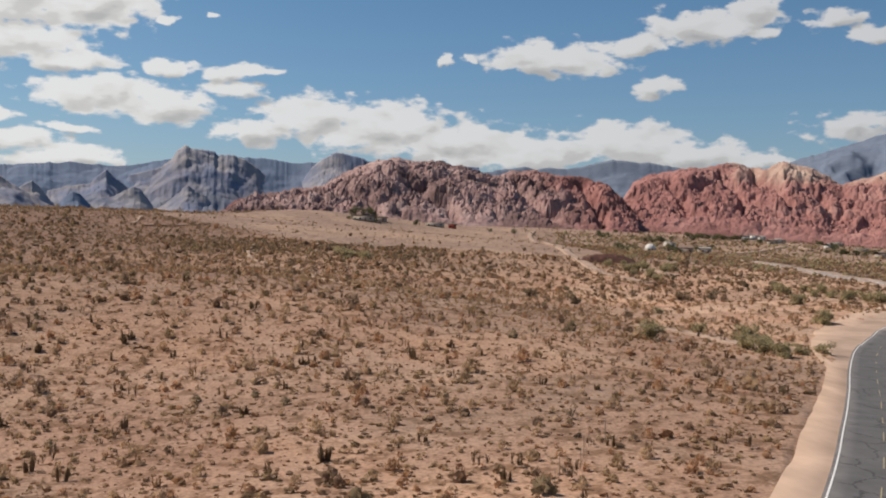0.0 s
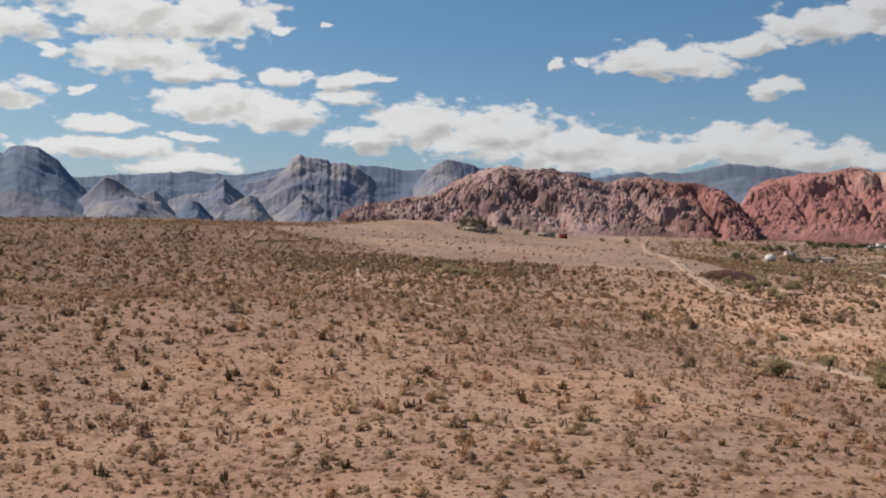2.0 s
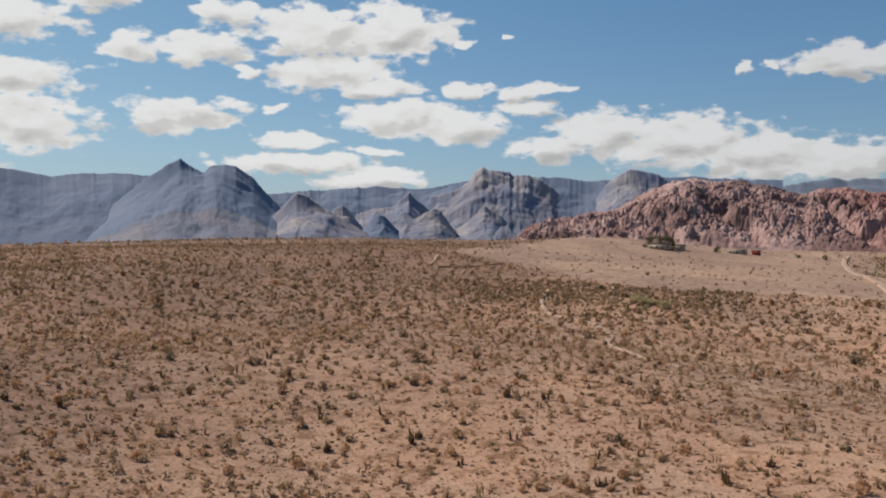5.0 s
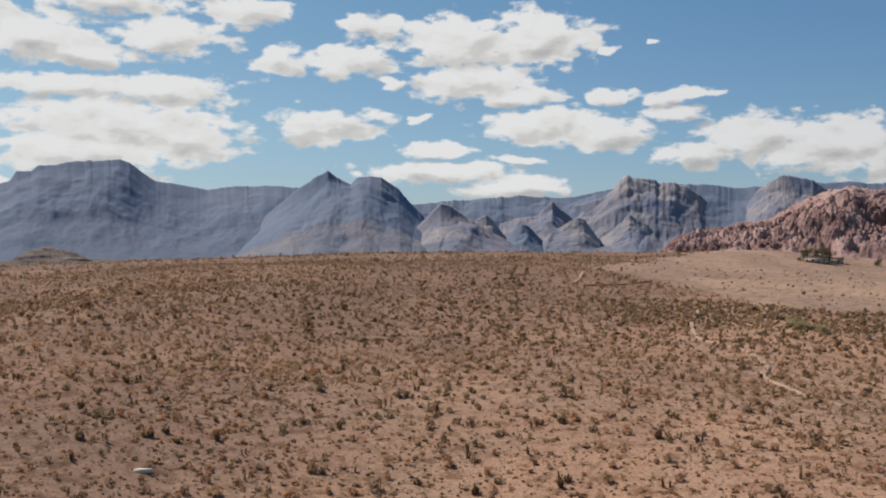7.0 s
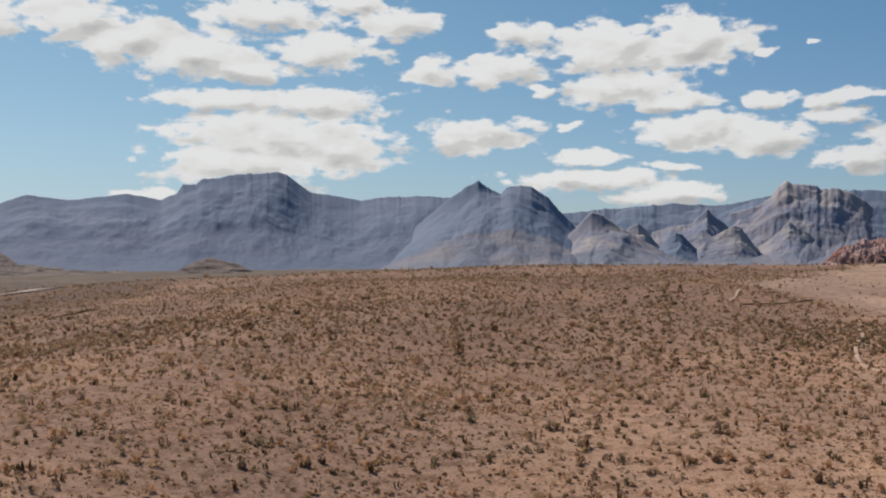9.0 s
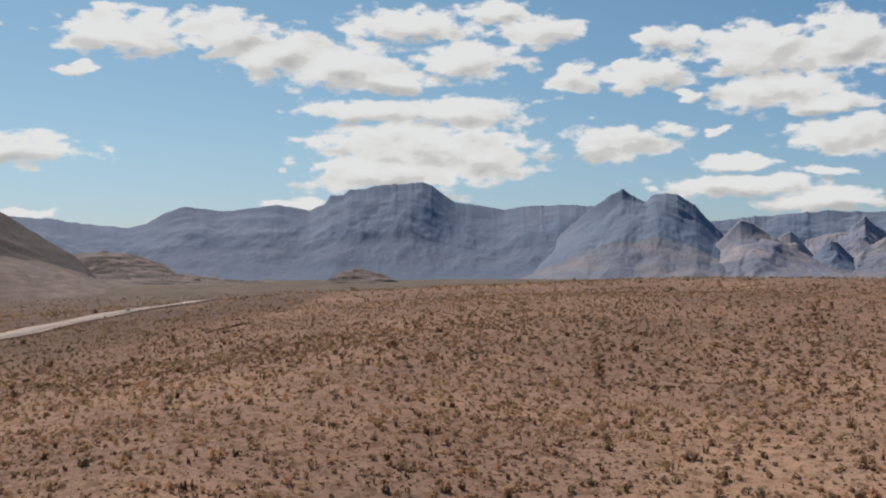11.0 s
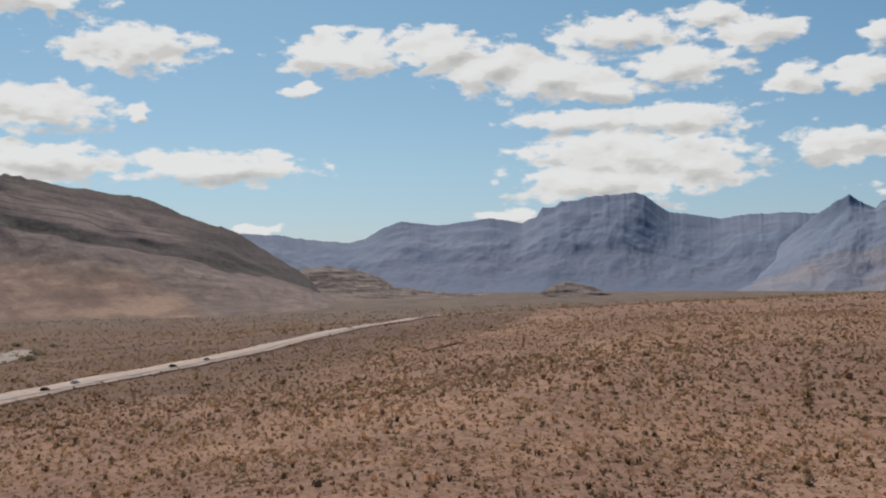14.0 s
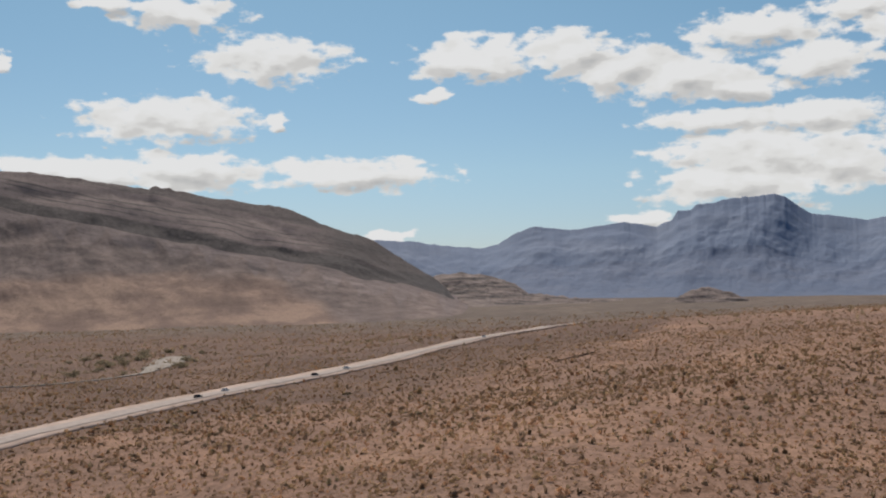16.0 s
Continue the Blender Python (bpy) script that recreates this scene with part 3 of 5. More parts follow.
def mesh_object(name, verts, faces, mat, parent=None, smooth=False):
    me = bpy.data.meshes.new(name)
    verts, faces = np.asarray(verts, dtype=np.float32), np.asarray(faces, dtype=np.int32)
    n, k = faces.shape
    me.vertices.add(len(verts))
    me.vertices.foreach_set("co", verts.ravel())
    me.loops.add(n * k)
    me.loops.foreach_set("vertex_index", faces.ravel())
    me.polygons.add(n)
    me.polygons.foreach_set("loop_start", np.arange(n, dtype=np.int32) * k)
    if smooth:
        me.polygons.foreach_set("use_smooth", np.ones(n, dtype=bool))
    for m in mat if isinstance(mat, list) else [mat]:
        me.materials.append(m)
    me.update(calc_edges=True)
    me.validate()
    ob = new(name, me)
    if parent is not None:
        ob.parent = parent
    return ob


def grid_faces(nu, nv, wrap=False):
    i, j = np.meshgrid(np.arange(nu if wrap else nu - 1), np.arange(nv - 1), indexing="ij")
    a = i * nv + j
    b = ((i + 1) % nu) * nv + j
    return np.stack([a, b, b + 1, a + 1], -1).reshape(-1, 4)


def polar(az, r):
    a = np.radians(az)
    return -np.sin(a) * r, np.cos(a) * r


def bumps(x, y):
    r = np.hypot(x, y)
    return fbm(x / 38.0, y / 38.0, 3, 4) * 0.45 * np.clip((r - 20) / 60, 0, 1) + fbm(x / 210.0, y / 210.0, 9, 3) * 1.6 * np.clip((r - 260) / 500, 0, 1)


def build_ground():
    fine = np.linspace(-32, 92, 520, endpoint=False)
    rest = np.linspace(92, 328, 90, endpoint=False)
    az = np.concatenate([fine, rest])
    r = np.concatenate([[0.5, 5, 12], np.geomspace(20, 4900, 250)])
    A, R = np.meshgrid(az, r, indexing="ij")
    x, y = polar(A, R)
    z = level(x, y) + bumps(x, y) - road_cut(x, y)
    ob = mesh_object("ground", np.stack([x, y, z], -1).reshape(-1, 3), grid_faces(len(az), len(r), True), M_GROUND, smooth=True)
    return tagged(ob, "reddish tan desert floor of sand and gravel", "ground", kind="structure")


def ground_z(x, y):
    return level(x, y) + bumps(x, y)


# ---------------------------------------------------------------- mountains and hills
def massif(name, label, mat, profile, radius, front, back, foot, cols, rows, seed, gully=0.16, wave=(5.0, 1.0),
           cliff=(0.55, 0.42), rough=6.0, category="mountain", apron=None, steps=0.0, jag=6.0, warp=90.0, spurs=None, crag=0.0, ease=110.0, neck=7.0):
    """A range along a bearing, seen from the flats: talus below, cliffs and buttresses above, cut by gullies."""
    paz, pz = np.array(profile).T
    order = np.argsort(paz)
    paz, pz = paz[order], pz[order]
    az = np.linspace(paz[0], paz[-1], cols)
    s = np.concatenate([np.linspace(0, 1, rows), 1 + np.linspace(0, 1, rows // 3)[1:]])
    A, S = np.meshgrid(az, s, indexing="ij")
    arc = np.radians(A) * radius
    line = np.interp(az, paz, pz)
    reach_m = max(int(ease / (math.radians(az[1] - az[0]) * radius)), 1)
    bell = np.exp(-np.linspace(-2, 2, 4 * reach_m + 1) ** 2)
    even = np.convolve(np.pad(line, 2 * reach_m, mode="edge"), bell / bell.sum(), mode="valid")
    even = np.minimum(even, line + 25 * np.clip((line - 35) / 60, 0, 1))[:, None] + 0 * A
    knobs = fbm(arc / 75.0, arc * 0, seed, 5, 0.6) * 3.2 + np.abs(fbm(arc / 48.0, arc * 0, seed + 1, 4, 0.6)) * jag * np.clip(vnoise(arc / 140.0, arc * 0, seed + 2) + 0.5, 0, 1.2)
    crest = line[:, None] + knobs
    along = arc + warp * fbm(arc / 260.0, S * 2.2, seed + 7, 3) + 0.6 * warp * S * vnoise(arc / 700.0, S * 0, seed + 8)
    n = 1.15 * ridged(along / (520.0 / wave[1]), S * wave[0] * 0.3, seed + 3, 2, 0.5) + 0.42 * ridged(along / (150.0 / wave[1]), S * wave[0] * 0.7, seed + 5, 4, 0.55)
    up = np.clip(S, 0, 1)
    shifted = np.clip(up + gully * n * np.sin(np.pi * np.clip(up, 0, 1)) ** 0.8, 0, 1)
    knee, share = cliff
    g = np.where(shifted < knee, share * (shifted / knee) ** 1.3, share + (1 - share) * (np.maximum(shifted - knee, 0) / (1 - knee)))
    if spurs:                                   # overlapping buttresses run down from the crest, each with side ribs
        spacing, low_top, high_top, flank, relief = spurs
        plain = g.copy()
        q = np.random.default_rng(seed)
        wall = np.maximum(line.max() * 0.3, even) - 8.0
        crook = 14.0 * fbm(arc / 130.0, S * 2.0, seed + 33, 3) + 9.0 * fbm(arc / 40.0, S * 6.0, seed + 34, 3)
        g = np.where(up > 0.88, np.maximum(0.75 * g, 0.66 + 0.34 * (up - 0.88) / 0.12), 0.75 * g)
        for k in range(int((arc.max() - arc.min()) / spacing) + 1):
            mid = arc.min() + (k + q.uniform(0.1, 0.9)) * spacing
            t, first, last, bend = q.uniform(low_top, high_top), q.uniform(-0.1, 0.12), q.uniform(0.8, 0.97), q.uniform(-160, 160)
            rise = t * np.clip((up - first) / (last - first), -0.3, 1)
            rise = rise + 0.03 * np.sin(rise * 26.0 + q.uniform(0, 6)) * np.clip(rise * 4, 0, 1)
            off = arc - mid - bend * (last - up) + crook
            ribs = 0.15 * ridged(up * 7.0 + q.uniform(0, 50) + np.sign(off) * 9.0, off / 400.0, seed + k, 2) * np.clip(np.abs(off) / 60.0, 0, 1)
            g = np.maximum(g, rise + ribs * np.clip(rise, 0, 1) - flank * np.abs(off) / wall)
        # relief is kept low so faces light evenly, as haze would flatten them
        g = plain + relief * (g - plain)
        g = np.clip(g + 0.010 * fbm(arc / 70.0, S * 7.0, seed + 35, 4) * np.sin(np.pi * up), 0, 1)
        if crag:                                # chimneys and ribs split the rock faces, blocks break their tops
            slot = arc + 22.0 * fbm(arc / 90.0, S * 3.0, seed + 40, 3)
            ribbed = 0.6 * ridged(slot / 62.0, S * 1.6, seed + 41, 3, 0.6) + 0.5 * fbm(arc / 34.0, S * 9.0, seed + 42, 4, 0.6)
            g = np.clip(g + crag * (ribbed - 0.3) * np.clip(up * 3, 0, 1) * np.clip((1.03 - up) * 6, 0, 1), 0, 1)
    # hard beds stand out as ledges
    beds = 2 * np.pi * (4.6 * g + 0.5 * fbm(arc / 170.0, S * 2.0, seed + 15, 4))
    steps = steps * np.clip(0.75 + 0.9 * vnoise(arc / 110.0, g * 5.0, seed + 16), 0, 1.4)
    g = np.clip(g + steps * np.sin(beds) / (2 * np.pi * 4.6) * np.clip((g - 0.42) * 6, 0, 1) * np.clip((1 - g) * 8, 0, 1), 0, 1)
    down = np.clip(S - 1, 0, 1)
    g = np.where(S > 1, 1 - down ** 0.8, g)
    r = np.where(up < knee, radius - front[1] - front[0] * (1 - up / knee), radius - front[1] * (1 - up) / (1 - knee))
    r = np.where(S <= 1, r, radius + back * down)
    r = r + fbm(arc / 120.0, S * 5.0, seed + 11, 4) * rough * 2.0 * np.sin(np.pi * np.clip(S / 2, 0, 1))
    x, y = polar(A, r)
    base = foot if foot is not None else level(x, y) - 3.0
    z = base + (even - base) * g + (crest - even) * g ** neck + fbm(arc / 45.0, S * 14, seed + 20, 4) * rough * np.sin(np.pi * up) * (S < 1)
    top = tagged(new(name), label, category)
    cut = int(rows * knee)
    grid = np.stack([x, y, z], -1)
    for piece, lo, hi, m in (("talus_slope", 0, cut + 1, apron or mat), ("cliff", cut, len(s), mat)):
        mesh_object(piece, grid[:, lo:hi].reshape(-1, 3), grid_faces(cols, hi - lo), m, top, smooth=True)
    return top


def outcrop(name, label, mat, profile, radius, front, back, cols, rows, seed, block=14.0, lumps=(7.0, 3.0), category="rock hill", clefts=()):
    """A hill of naked, jointed sandstone: crowded blocks and domes over a rounded body."""
    paz, pz = np.array(profile).T
    order = np.argsort(paz)
    paz, pz = paz[order], pz[order]
    az = np.linspace(paz[0], paz[-1], cols)
    s = np.concatenate([np.linspace(0, 1, rows), 1 + np.linspace(0, 1, rows // 4)[1:]])
    A, S = np.meshgrid(az, s, indexing="ij")
    arc = np.radians(A) * radius
    crest = np.interp(A, paz, pz)
    up, down = np.clip(S, 0, 1), np.clip(S - 1, 0, 1)
    wander = 30 * fbm(arc / 150.0, S * 1.5, seed, 3)
    r = np.where(S <= 1, radius - front * (1 - up), radius + back * down) + wander * np.sin(np.pi * np.clip(S / 2, 0, 1))
    x, y = polar(A, r)
    ledge = 0.06 * np.sin(up * 19 + 3 * fbm(arc / 90.0, S * 2, seed + 5, 3))
    g = np.where(S <= 1, np.clip(up ** 0.75 + ledge * np.sin(np.pi * up), 0, 1.0), 1 - down ** 1.4)
    base = level(x, y) - 3.0
    body = base + (crest - base) * g
    # joints lean across the hill; big domes carry smaller blocks
    u, v = arc + 0.5 * r, r - 0.35 * arc
    o1, o2, own0 = cells(u / (block * 3.6) + 0.5 * vnoise(arc / 70, r / 70, seed + 4), v / (block * 2.6), seed + 6)
    d1, d2, own = cells(u / block + 0.4 * vnoise(arc / 30, r / 30, seed + 2), v / block * 0.8, seed + 8)
    e1, e2, own2 = cells(u / (block * 0.42), v / (block * 0.42), seed + 31)
    lump = (lumps[0] * 1.7 * (np.clip(o2 - o1, 0, 0.5) - 0.22 + 0.5 * (own0 - 0.5)) + lumps[0] * (np.clip(d2 - d1, 0, 0.3) - 0.15 + 0.9 * (own - 0.5))
            + lumps[1] * (np.clip(e2 - e1, 0, 0.3) - 0.15 + 0.9 * (own2 - 0.5)))
    f1, f2, own3 = cells(u / (block * 0.2), v / (block * 0.2), seed + 47)
    lump = lump + lumps[1] * 0.7 * (np.clip(f2 - f1, 0, 0.4) - 0.15 + 0.8 * (own3 - 0.5))
    fade = np.clip(up * 5, 0, 1) * np.clip((1.15 - up) * 2.2, 0.35, 1)
    z = body + lump * fade * 1.05
    for a0, h0, a1, h1, wide, deep in clefts:          # long joints weathered into shaded clefts
        p0, p1 = np.array([math.radians(a0) * radius, h0]), np.array([math.radians(a1) * radius, h1])
        d = p1 - p0
        bend = arc + 9.0 * fbm(arc / 30.0, body / 30.0, seed + 60, 3)
        t = np.clip(((bend - p0[0]) * d[0] + (body - p0[1]) * d[1]) / d.dot(d), 0, 1)
        far = np.hypot(bend - p0[0] - t * d[0], body - p0[1] - t * d[1])
        z = z - deep * np.exp(-(far / wide) ** 2) * (S < 1)
    top = tagged(new(name), label, category)
    cut = int(rows * 0.3)
    grid = np.stack([x, y, z], -1)
    for piece, lo, hi in (("boulder_apron", 0, cut + 1), ("rock_dome", cut, len(s))):
        mesh_object(piece, grid[:, lo:hi].reshape(-1, 3), grid_faces(cols, hi - lo), mat, top)
    return top


# ---------------------------------------------------------------- roads: their lines over the plan
NEAR_ROAD = [(11, 30), (22, 54), (30.6, 72.3), (35.4, 83), (44.7, 105.2), (54.6, 129.6), (63.6, 152.4), (75.4, 180.2), (86.1, 200.2), (97.9, 221), (124, 258),
             (144, 296), (156, 336), (160.5, 376), (158.9, 388), (153.5, 411.5), (158, 445), (160, 480), (157.4, 532), (146, 600), (124, 690)]
FAR_ROAD = [(-255, -60), (-300, -12), (-340, 28), (-362.4, 51.4), (-378.5, 72.5), (-400.4, 98.3), (-426.1, 129), (-449, 163), (-469, 198), (-490.5, 239),
            (-525.6, 294), (-570, 354), (-602, 412), (-624, 470), (-672, 548), (-760, 640), (-860, 720)]


def smooth_line(points, step):
    """A curve through the points, resampled at even steps."""
    p = np.array([points[0]] + list(points) + [points[-1]], dtype=float)
    out = []
    for i in range(1, len(p) - 2):
        t = np.linspace(0, 1, 24, endpoint=False)[:, None]
        a, b, c, d = p[i - 1], p[i], p[i + 1], p[i + 2]
        out.append(0.5 * (2 * b + (c - a) * t + (2 * a - 5 * b + 4 * c - d) * t ** 2 + (3 * b - a - 3 * c + d) * t ** 3))
    out = np.concatenate(out + [p[-1:]])
    along = np.concatenate([[0], np.cumsum(np.hypot(*np.diff(out, axis=0).T))])
    s = np.arange(0, along[-1], step)
    return np.stack([np.interp(s, along, out[:, 0]), np.interp(s, along, out[:, 1])], -1)


def away_from(x, y, line):
    """Distance from x, y to a drawn line."""
    best = np.full(np.shape(x), 1e9)
    for (ax, ay), (bx, by) in zip(line[:-1], line[1:]):
        dx, dy = bx - ax, by - ay
        t = np.clip(((x - ax) * dx + (y - ay) * dy) / (dx * dx + dy * dy), 0, 1)
        best = np.minimum(best, np.hypot(x - ax - t * dx, y - ay - t * dy))
    return best


NEAR_LINE, FAR_LINE = smooth_line(NEAR_ROAD, 12.0), smooth_line(FAR_ROAD, 25.0)


def road_cut(x, y):
    """The near road lies a little below the desert, behind a low cut bank."""
    d = away_from(x, y, NEAR_LINE)
    wob = 0.7 * vnoise(x / 7.0, y / 7.0, 77)
    return 0.4 * np.clip((cut_reach(y) + wob - d) / 0.8, 0, 1)


def cut_reach(y):
    return 7.2 - 1.2 * np.exp(-((y - 148) / 26.0) ** 2) + 9.0 * np.exp(-((y - 212) / 24.0) ** 2)


build_ground()


def ribbon(name, label, points, half, mat, lift, step=4.0, side=0.0, ragged=0.0, drop=0.5, category="road", base=None, kind="structure", parent=None):
    """A slab laid along a line, as wide as twice half, with a thickness below it."""
    p = smooth_line(points, step)
    t = np.gradient(p, axis=0)
    t /= np.linalg.norm(t, axis=1)[:, None]
    nrm = np.stack([t[:, 1], -t[:, 0]], -1)
    n = len(p)
    cols = np.array([-1, -1, -0.6, -0.2, 0.2, 0.6, 1, 1])
    w = np.full(n, 1.0) if not np.ndim(half) else np.interp(np.linspace(0, 1, n), np.linspace(0, 1, len(half)), half)
    half = w if np.ndim(half) else half
    jit = 1 + ragged * vnoise(np.arange(n)[:, None] * step / 9.0 + 0 * cols, cols[None] * 3 + side, 5)
    off = side + cols[None] * (half[:, None] if np.ndim(half) else half) * jit
    x, y = p[:, 0:1] + nrm[:, 0:1] * off, p[:, 1:2] + nrm[:, 1:2] * off
    z = (ground_z(x, y) - road_cut(x, y) if base is None else base(x, y)) + lift + 0.0006 * np.hypot(x, y)
    z[:, 0] -= drop
    z[:, -1] -= drop
    ob = mesh_object(name, np.stack([x, y, z], -1).reshape(-1, 3), grid_faces(n, 8), mat, parent)
    return ob if parent is not None else tagged(ob, label, category, kind=kind)


ribbon("shoulder_near", "pale sandy road shoulder", NEAR_ROAD, [7.2, 7, 6.6, 14.5, 15, 11, 11, 12, 11, 10, 10, 11], M_SHOULDER, 0.06, 3.0, ragged=0.05, category="shoulder")
near_road = ribbon("road_near", "dark grey asphalt two-lane road", NEAR_ROAD, 3.9, M_ASPHALT, 0.16, 3.0)
for s in (-1, 1):
    ribbon("edge_line", "", NEAR_ROAD, 0.075, M_PAINT, 0.172, 3.0, side=3.55 * s, drop=0.01, parent=near_road)
dashes = smooth_line(NEAR_ROAD, 12.0)
for i in range(1, len(dashes) - 2):
    a, b = dashes[i], dashes[i] + (dashes[i + 1] - dashes[i]) * 0.42
    ribbon("centre_dash", "", [tuple(a), tuple((a + b) / 2), tuple(b)], 0.06, M_YELLOW, 0.175, 1.0, drop=0.01, parent=near_road)
ribbon("shoulder_far", "tan graded shoulder of the valley road", FAR_ROAD, 12.0, M_GRADED, 0.25, 8.0, ragged=0.15, category="shoulder")
ribbon("road_far", "pale grey worn asphalt valley road", FAR_ROAD, 5.6, M_WORN_ROAD, 0.42, 8.0)
ribbon("dirt_track", "pale dirt track across the slope", [(80, 930), (70, 840), (63, 690), (59.6, 591), (54, 480), (51.1, 417), (51.9, 374), (53, 354), (58, 335), (66, 322)], 2.0, M_SHOULDER, 0.2, 5.0, ragged=0.3, category="track")
ribbon("foot_trail", "pale sandy foot trail", [(-145.8, 505), (-142, 488), (-138.5, 473), (-137.8, 460)], 0.6, M_TRAIL, 0.08, 4.0, ragged=0.4, category="trail")
ribbon("foot_trail", "pale sandy foot trail winding through the scrub", [(-72.8, 400), (-69, 382), (-65.5, 353), (-60.2, 327), (-54.5, 310), (-47, 301), (-40.8, 293), (-34.9, 274.6), (-31, 255.6), (-29.7, 238), (-22.5, 218.6), (-16.9, 210.4), (-12, 205.8)],
       0.6, M_TRAIL, 0.15, 3.0, ragged=0.4, category="trail")
ribbon("dry_wash", "pale grey gravel bed of a dry wash", [(-640, 70), (-604, 78), (-587, 101), (-597, 140), (-619, 170), (-680, 197), (-736, 220), (-798, 246)],
       [1.5, 1.5, 1.5, 3, 8, 11, 12, 8], simple("wash_gravel", (0.255, 0.225, 0.192), 1.0, 0.2, 0.15), 0.3, 6.0, ragged=0.45, category="wash")
ribbon("sand_wash", "pale sand of a dry gully", [(37.3, 199.1), (47, 189.7), (53.6, 178), (61.8, 171.7)], [1.2, 2.2, 2.6, 3], M_SHOULDER, 0.12, 2.0, ragged=0.5, category="wash")
ribbon("foot_trail", "short pale foot trail on the slope", [(-49, 412), (-48.2, 401.6), (-47, 380.5), (-44, 363.7)], 0.6, M_TRAIL, 0.15, 3.0, ragged=0.4, category="trail")
M_BANK = simple("bank_earth", (0.13, 0.08, 0.056), 1.0, 0.3, 0.6)
ribbon("cut_bank", "dark eroded earth bank", [(-129, 452), (-126, 456.5), (-121, 459), (-116, 461.7), (-111, 470), (-106.9, 482)], 0.35, M_BANK, 0.25, 2.0, ragged=0.6, drop=1.2, category="bank")
ribbon("cut_bank", "low eroded lip of a terrace", [(-404.3, 318.8), (-407.9, 330.6), (-409.3, 340.3), (-412.7, 352)], 0.3, M_BANK, 0.3, 2.0, ragged=0.8, drop=0.8, category="bank")
for track, wide in (([(164.1, 720.5), (184, 728.6), (211.1, 755.6), (240.6, 800.6), (285.1, 869.4)], 2.4), ([(300, 960), (295, 931), (300, 901), (294, 848), (295, 833)], 3.0), ([(64.8, 384.5), (68.8, 376.1), (70.8, 369.3), (73.8, 360), (77.5, 343.8)], 2.0)):
    ribbon("dirt_track", "pale dirt track on the valley floor", track, wide, M_SHOULDER, 0.2, 5.0, ragged=0.35, category="track")

massif("escarpment", "haze-blue escarpment of layered cliffs with a flat-topped mesa", M_CLIFF,
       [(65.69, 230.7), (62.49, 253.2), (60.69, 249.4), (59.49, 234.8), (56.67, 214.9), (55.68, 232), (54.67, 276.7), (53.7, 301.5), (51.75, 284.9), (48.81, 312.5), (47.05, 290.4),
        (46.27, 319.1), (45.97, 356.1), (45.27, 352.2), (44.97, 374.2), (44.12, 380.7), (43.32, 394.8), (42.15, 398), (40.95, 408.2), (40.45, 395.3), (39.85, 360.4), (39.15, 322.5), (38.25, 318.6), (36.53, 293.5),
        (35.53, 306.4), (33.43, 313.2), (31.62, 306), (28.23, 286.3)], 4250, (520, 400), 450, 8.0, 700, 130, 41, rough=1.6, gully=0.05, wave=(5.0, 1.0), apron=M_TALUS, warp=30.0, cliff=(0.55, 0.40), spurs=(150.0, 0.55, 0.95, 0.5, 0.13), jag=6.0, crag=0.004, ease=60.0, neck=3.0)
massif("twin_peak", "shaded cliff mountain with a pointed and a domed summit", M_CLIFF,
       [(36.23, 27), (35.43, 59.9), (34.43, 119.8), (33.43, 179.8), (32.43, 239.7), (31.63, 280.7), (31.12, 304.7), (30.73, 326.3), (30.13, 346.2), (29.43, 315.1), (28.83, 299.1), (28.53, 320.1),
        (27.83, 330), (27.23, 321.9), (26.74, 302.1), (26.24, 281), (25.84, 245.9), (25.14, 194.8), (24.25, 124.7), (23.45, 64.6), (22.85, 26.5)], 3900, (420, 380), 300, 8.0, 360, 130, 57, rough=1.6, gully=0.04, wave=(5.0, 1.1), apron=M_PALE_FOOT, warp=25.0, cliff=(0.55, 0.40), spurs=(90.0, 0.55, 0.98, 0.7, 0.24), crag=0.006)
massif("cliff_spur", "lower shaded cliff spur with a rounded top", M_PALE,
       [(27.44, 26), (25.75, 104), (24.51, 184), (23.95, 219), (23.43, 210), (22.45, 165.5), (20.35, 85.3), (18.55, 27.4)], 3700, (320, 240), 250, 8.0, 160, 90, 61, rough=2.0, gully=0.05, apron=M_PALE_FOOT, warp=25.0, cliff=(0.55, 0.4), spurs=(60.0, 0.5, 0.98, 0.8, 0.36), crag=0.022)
massif("cliff_range", "haze-blue cliffs behind pale sandstone buttresses", M_CLIFF,
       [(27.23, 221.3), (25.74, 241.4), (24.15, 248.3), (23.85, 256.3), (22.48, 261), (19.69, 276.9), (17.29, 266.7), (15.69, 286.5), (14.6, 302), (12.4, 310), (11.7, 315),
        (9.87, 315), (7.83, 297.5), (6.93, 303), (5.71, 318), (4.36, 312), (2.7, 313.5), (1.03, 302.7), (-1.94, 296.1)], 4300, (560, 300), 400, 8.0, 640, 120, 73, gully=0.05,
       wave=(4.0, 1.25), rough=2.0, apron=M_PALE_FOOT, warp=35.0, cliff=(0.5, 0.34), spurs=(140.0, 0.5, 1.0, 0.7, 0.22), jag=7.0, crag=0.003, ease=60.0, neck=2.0)
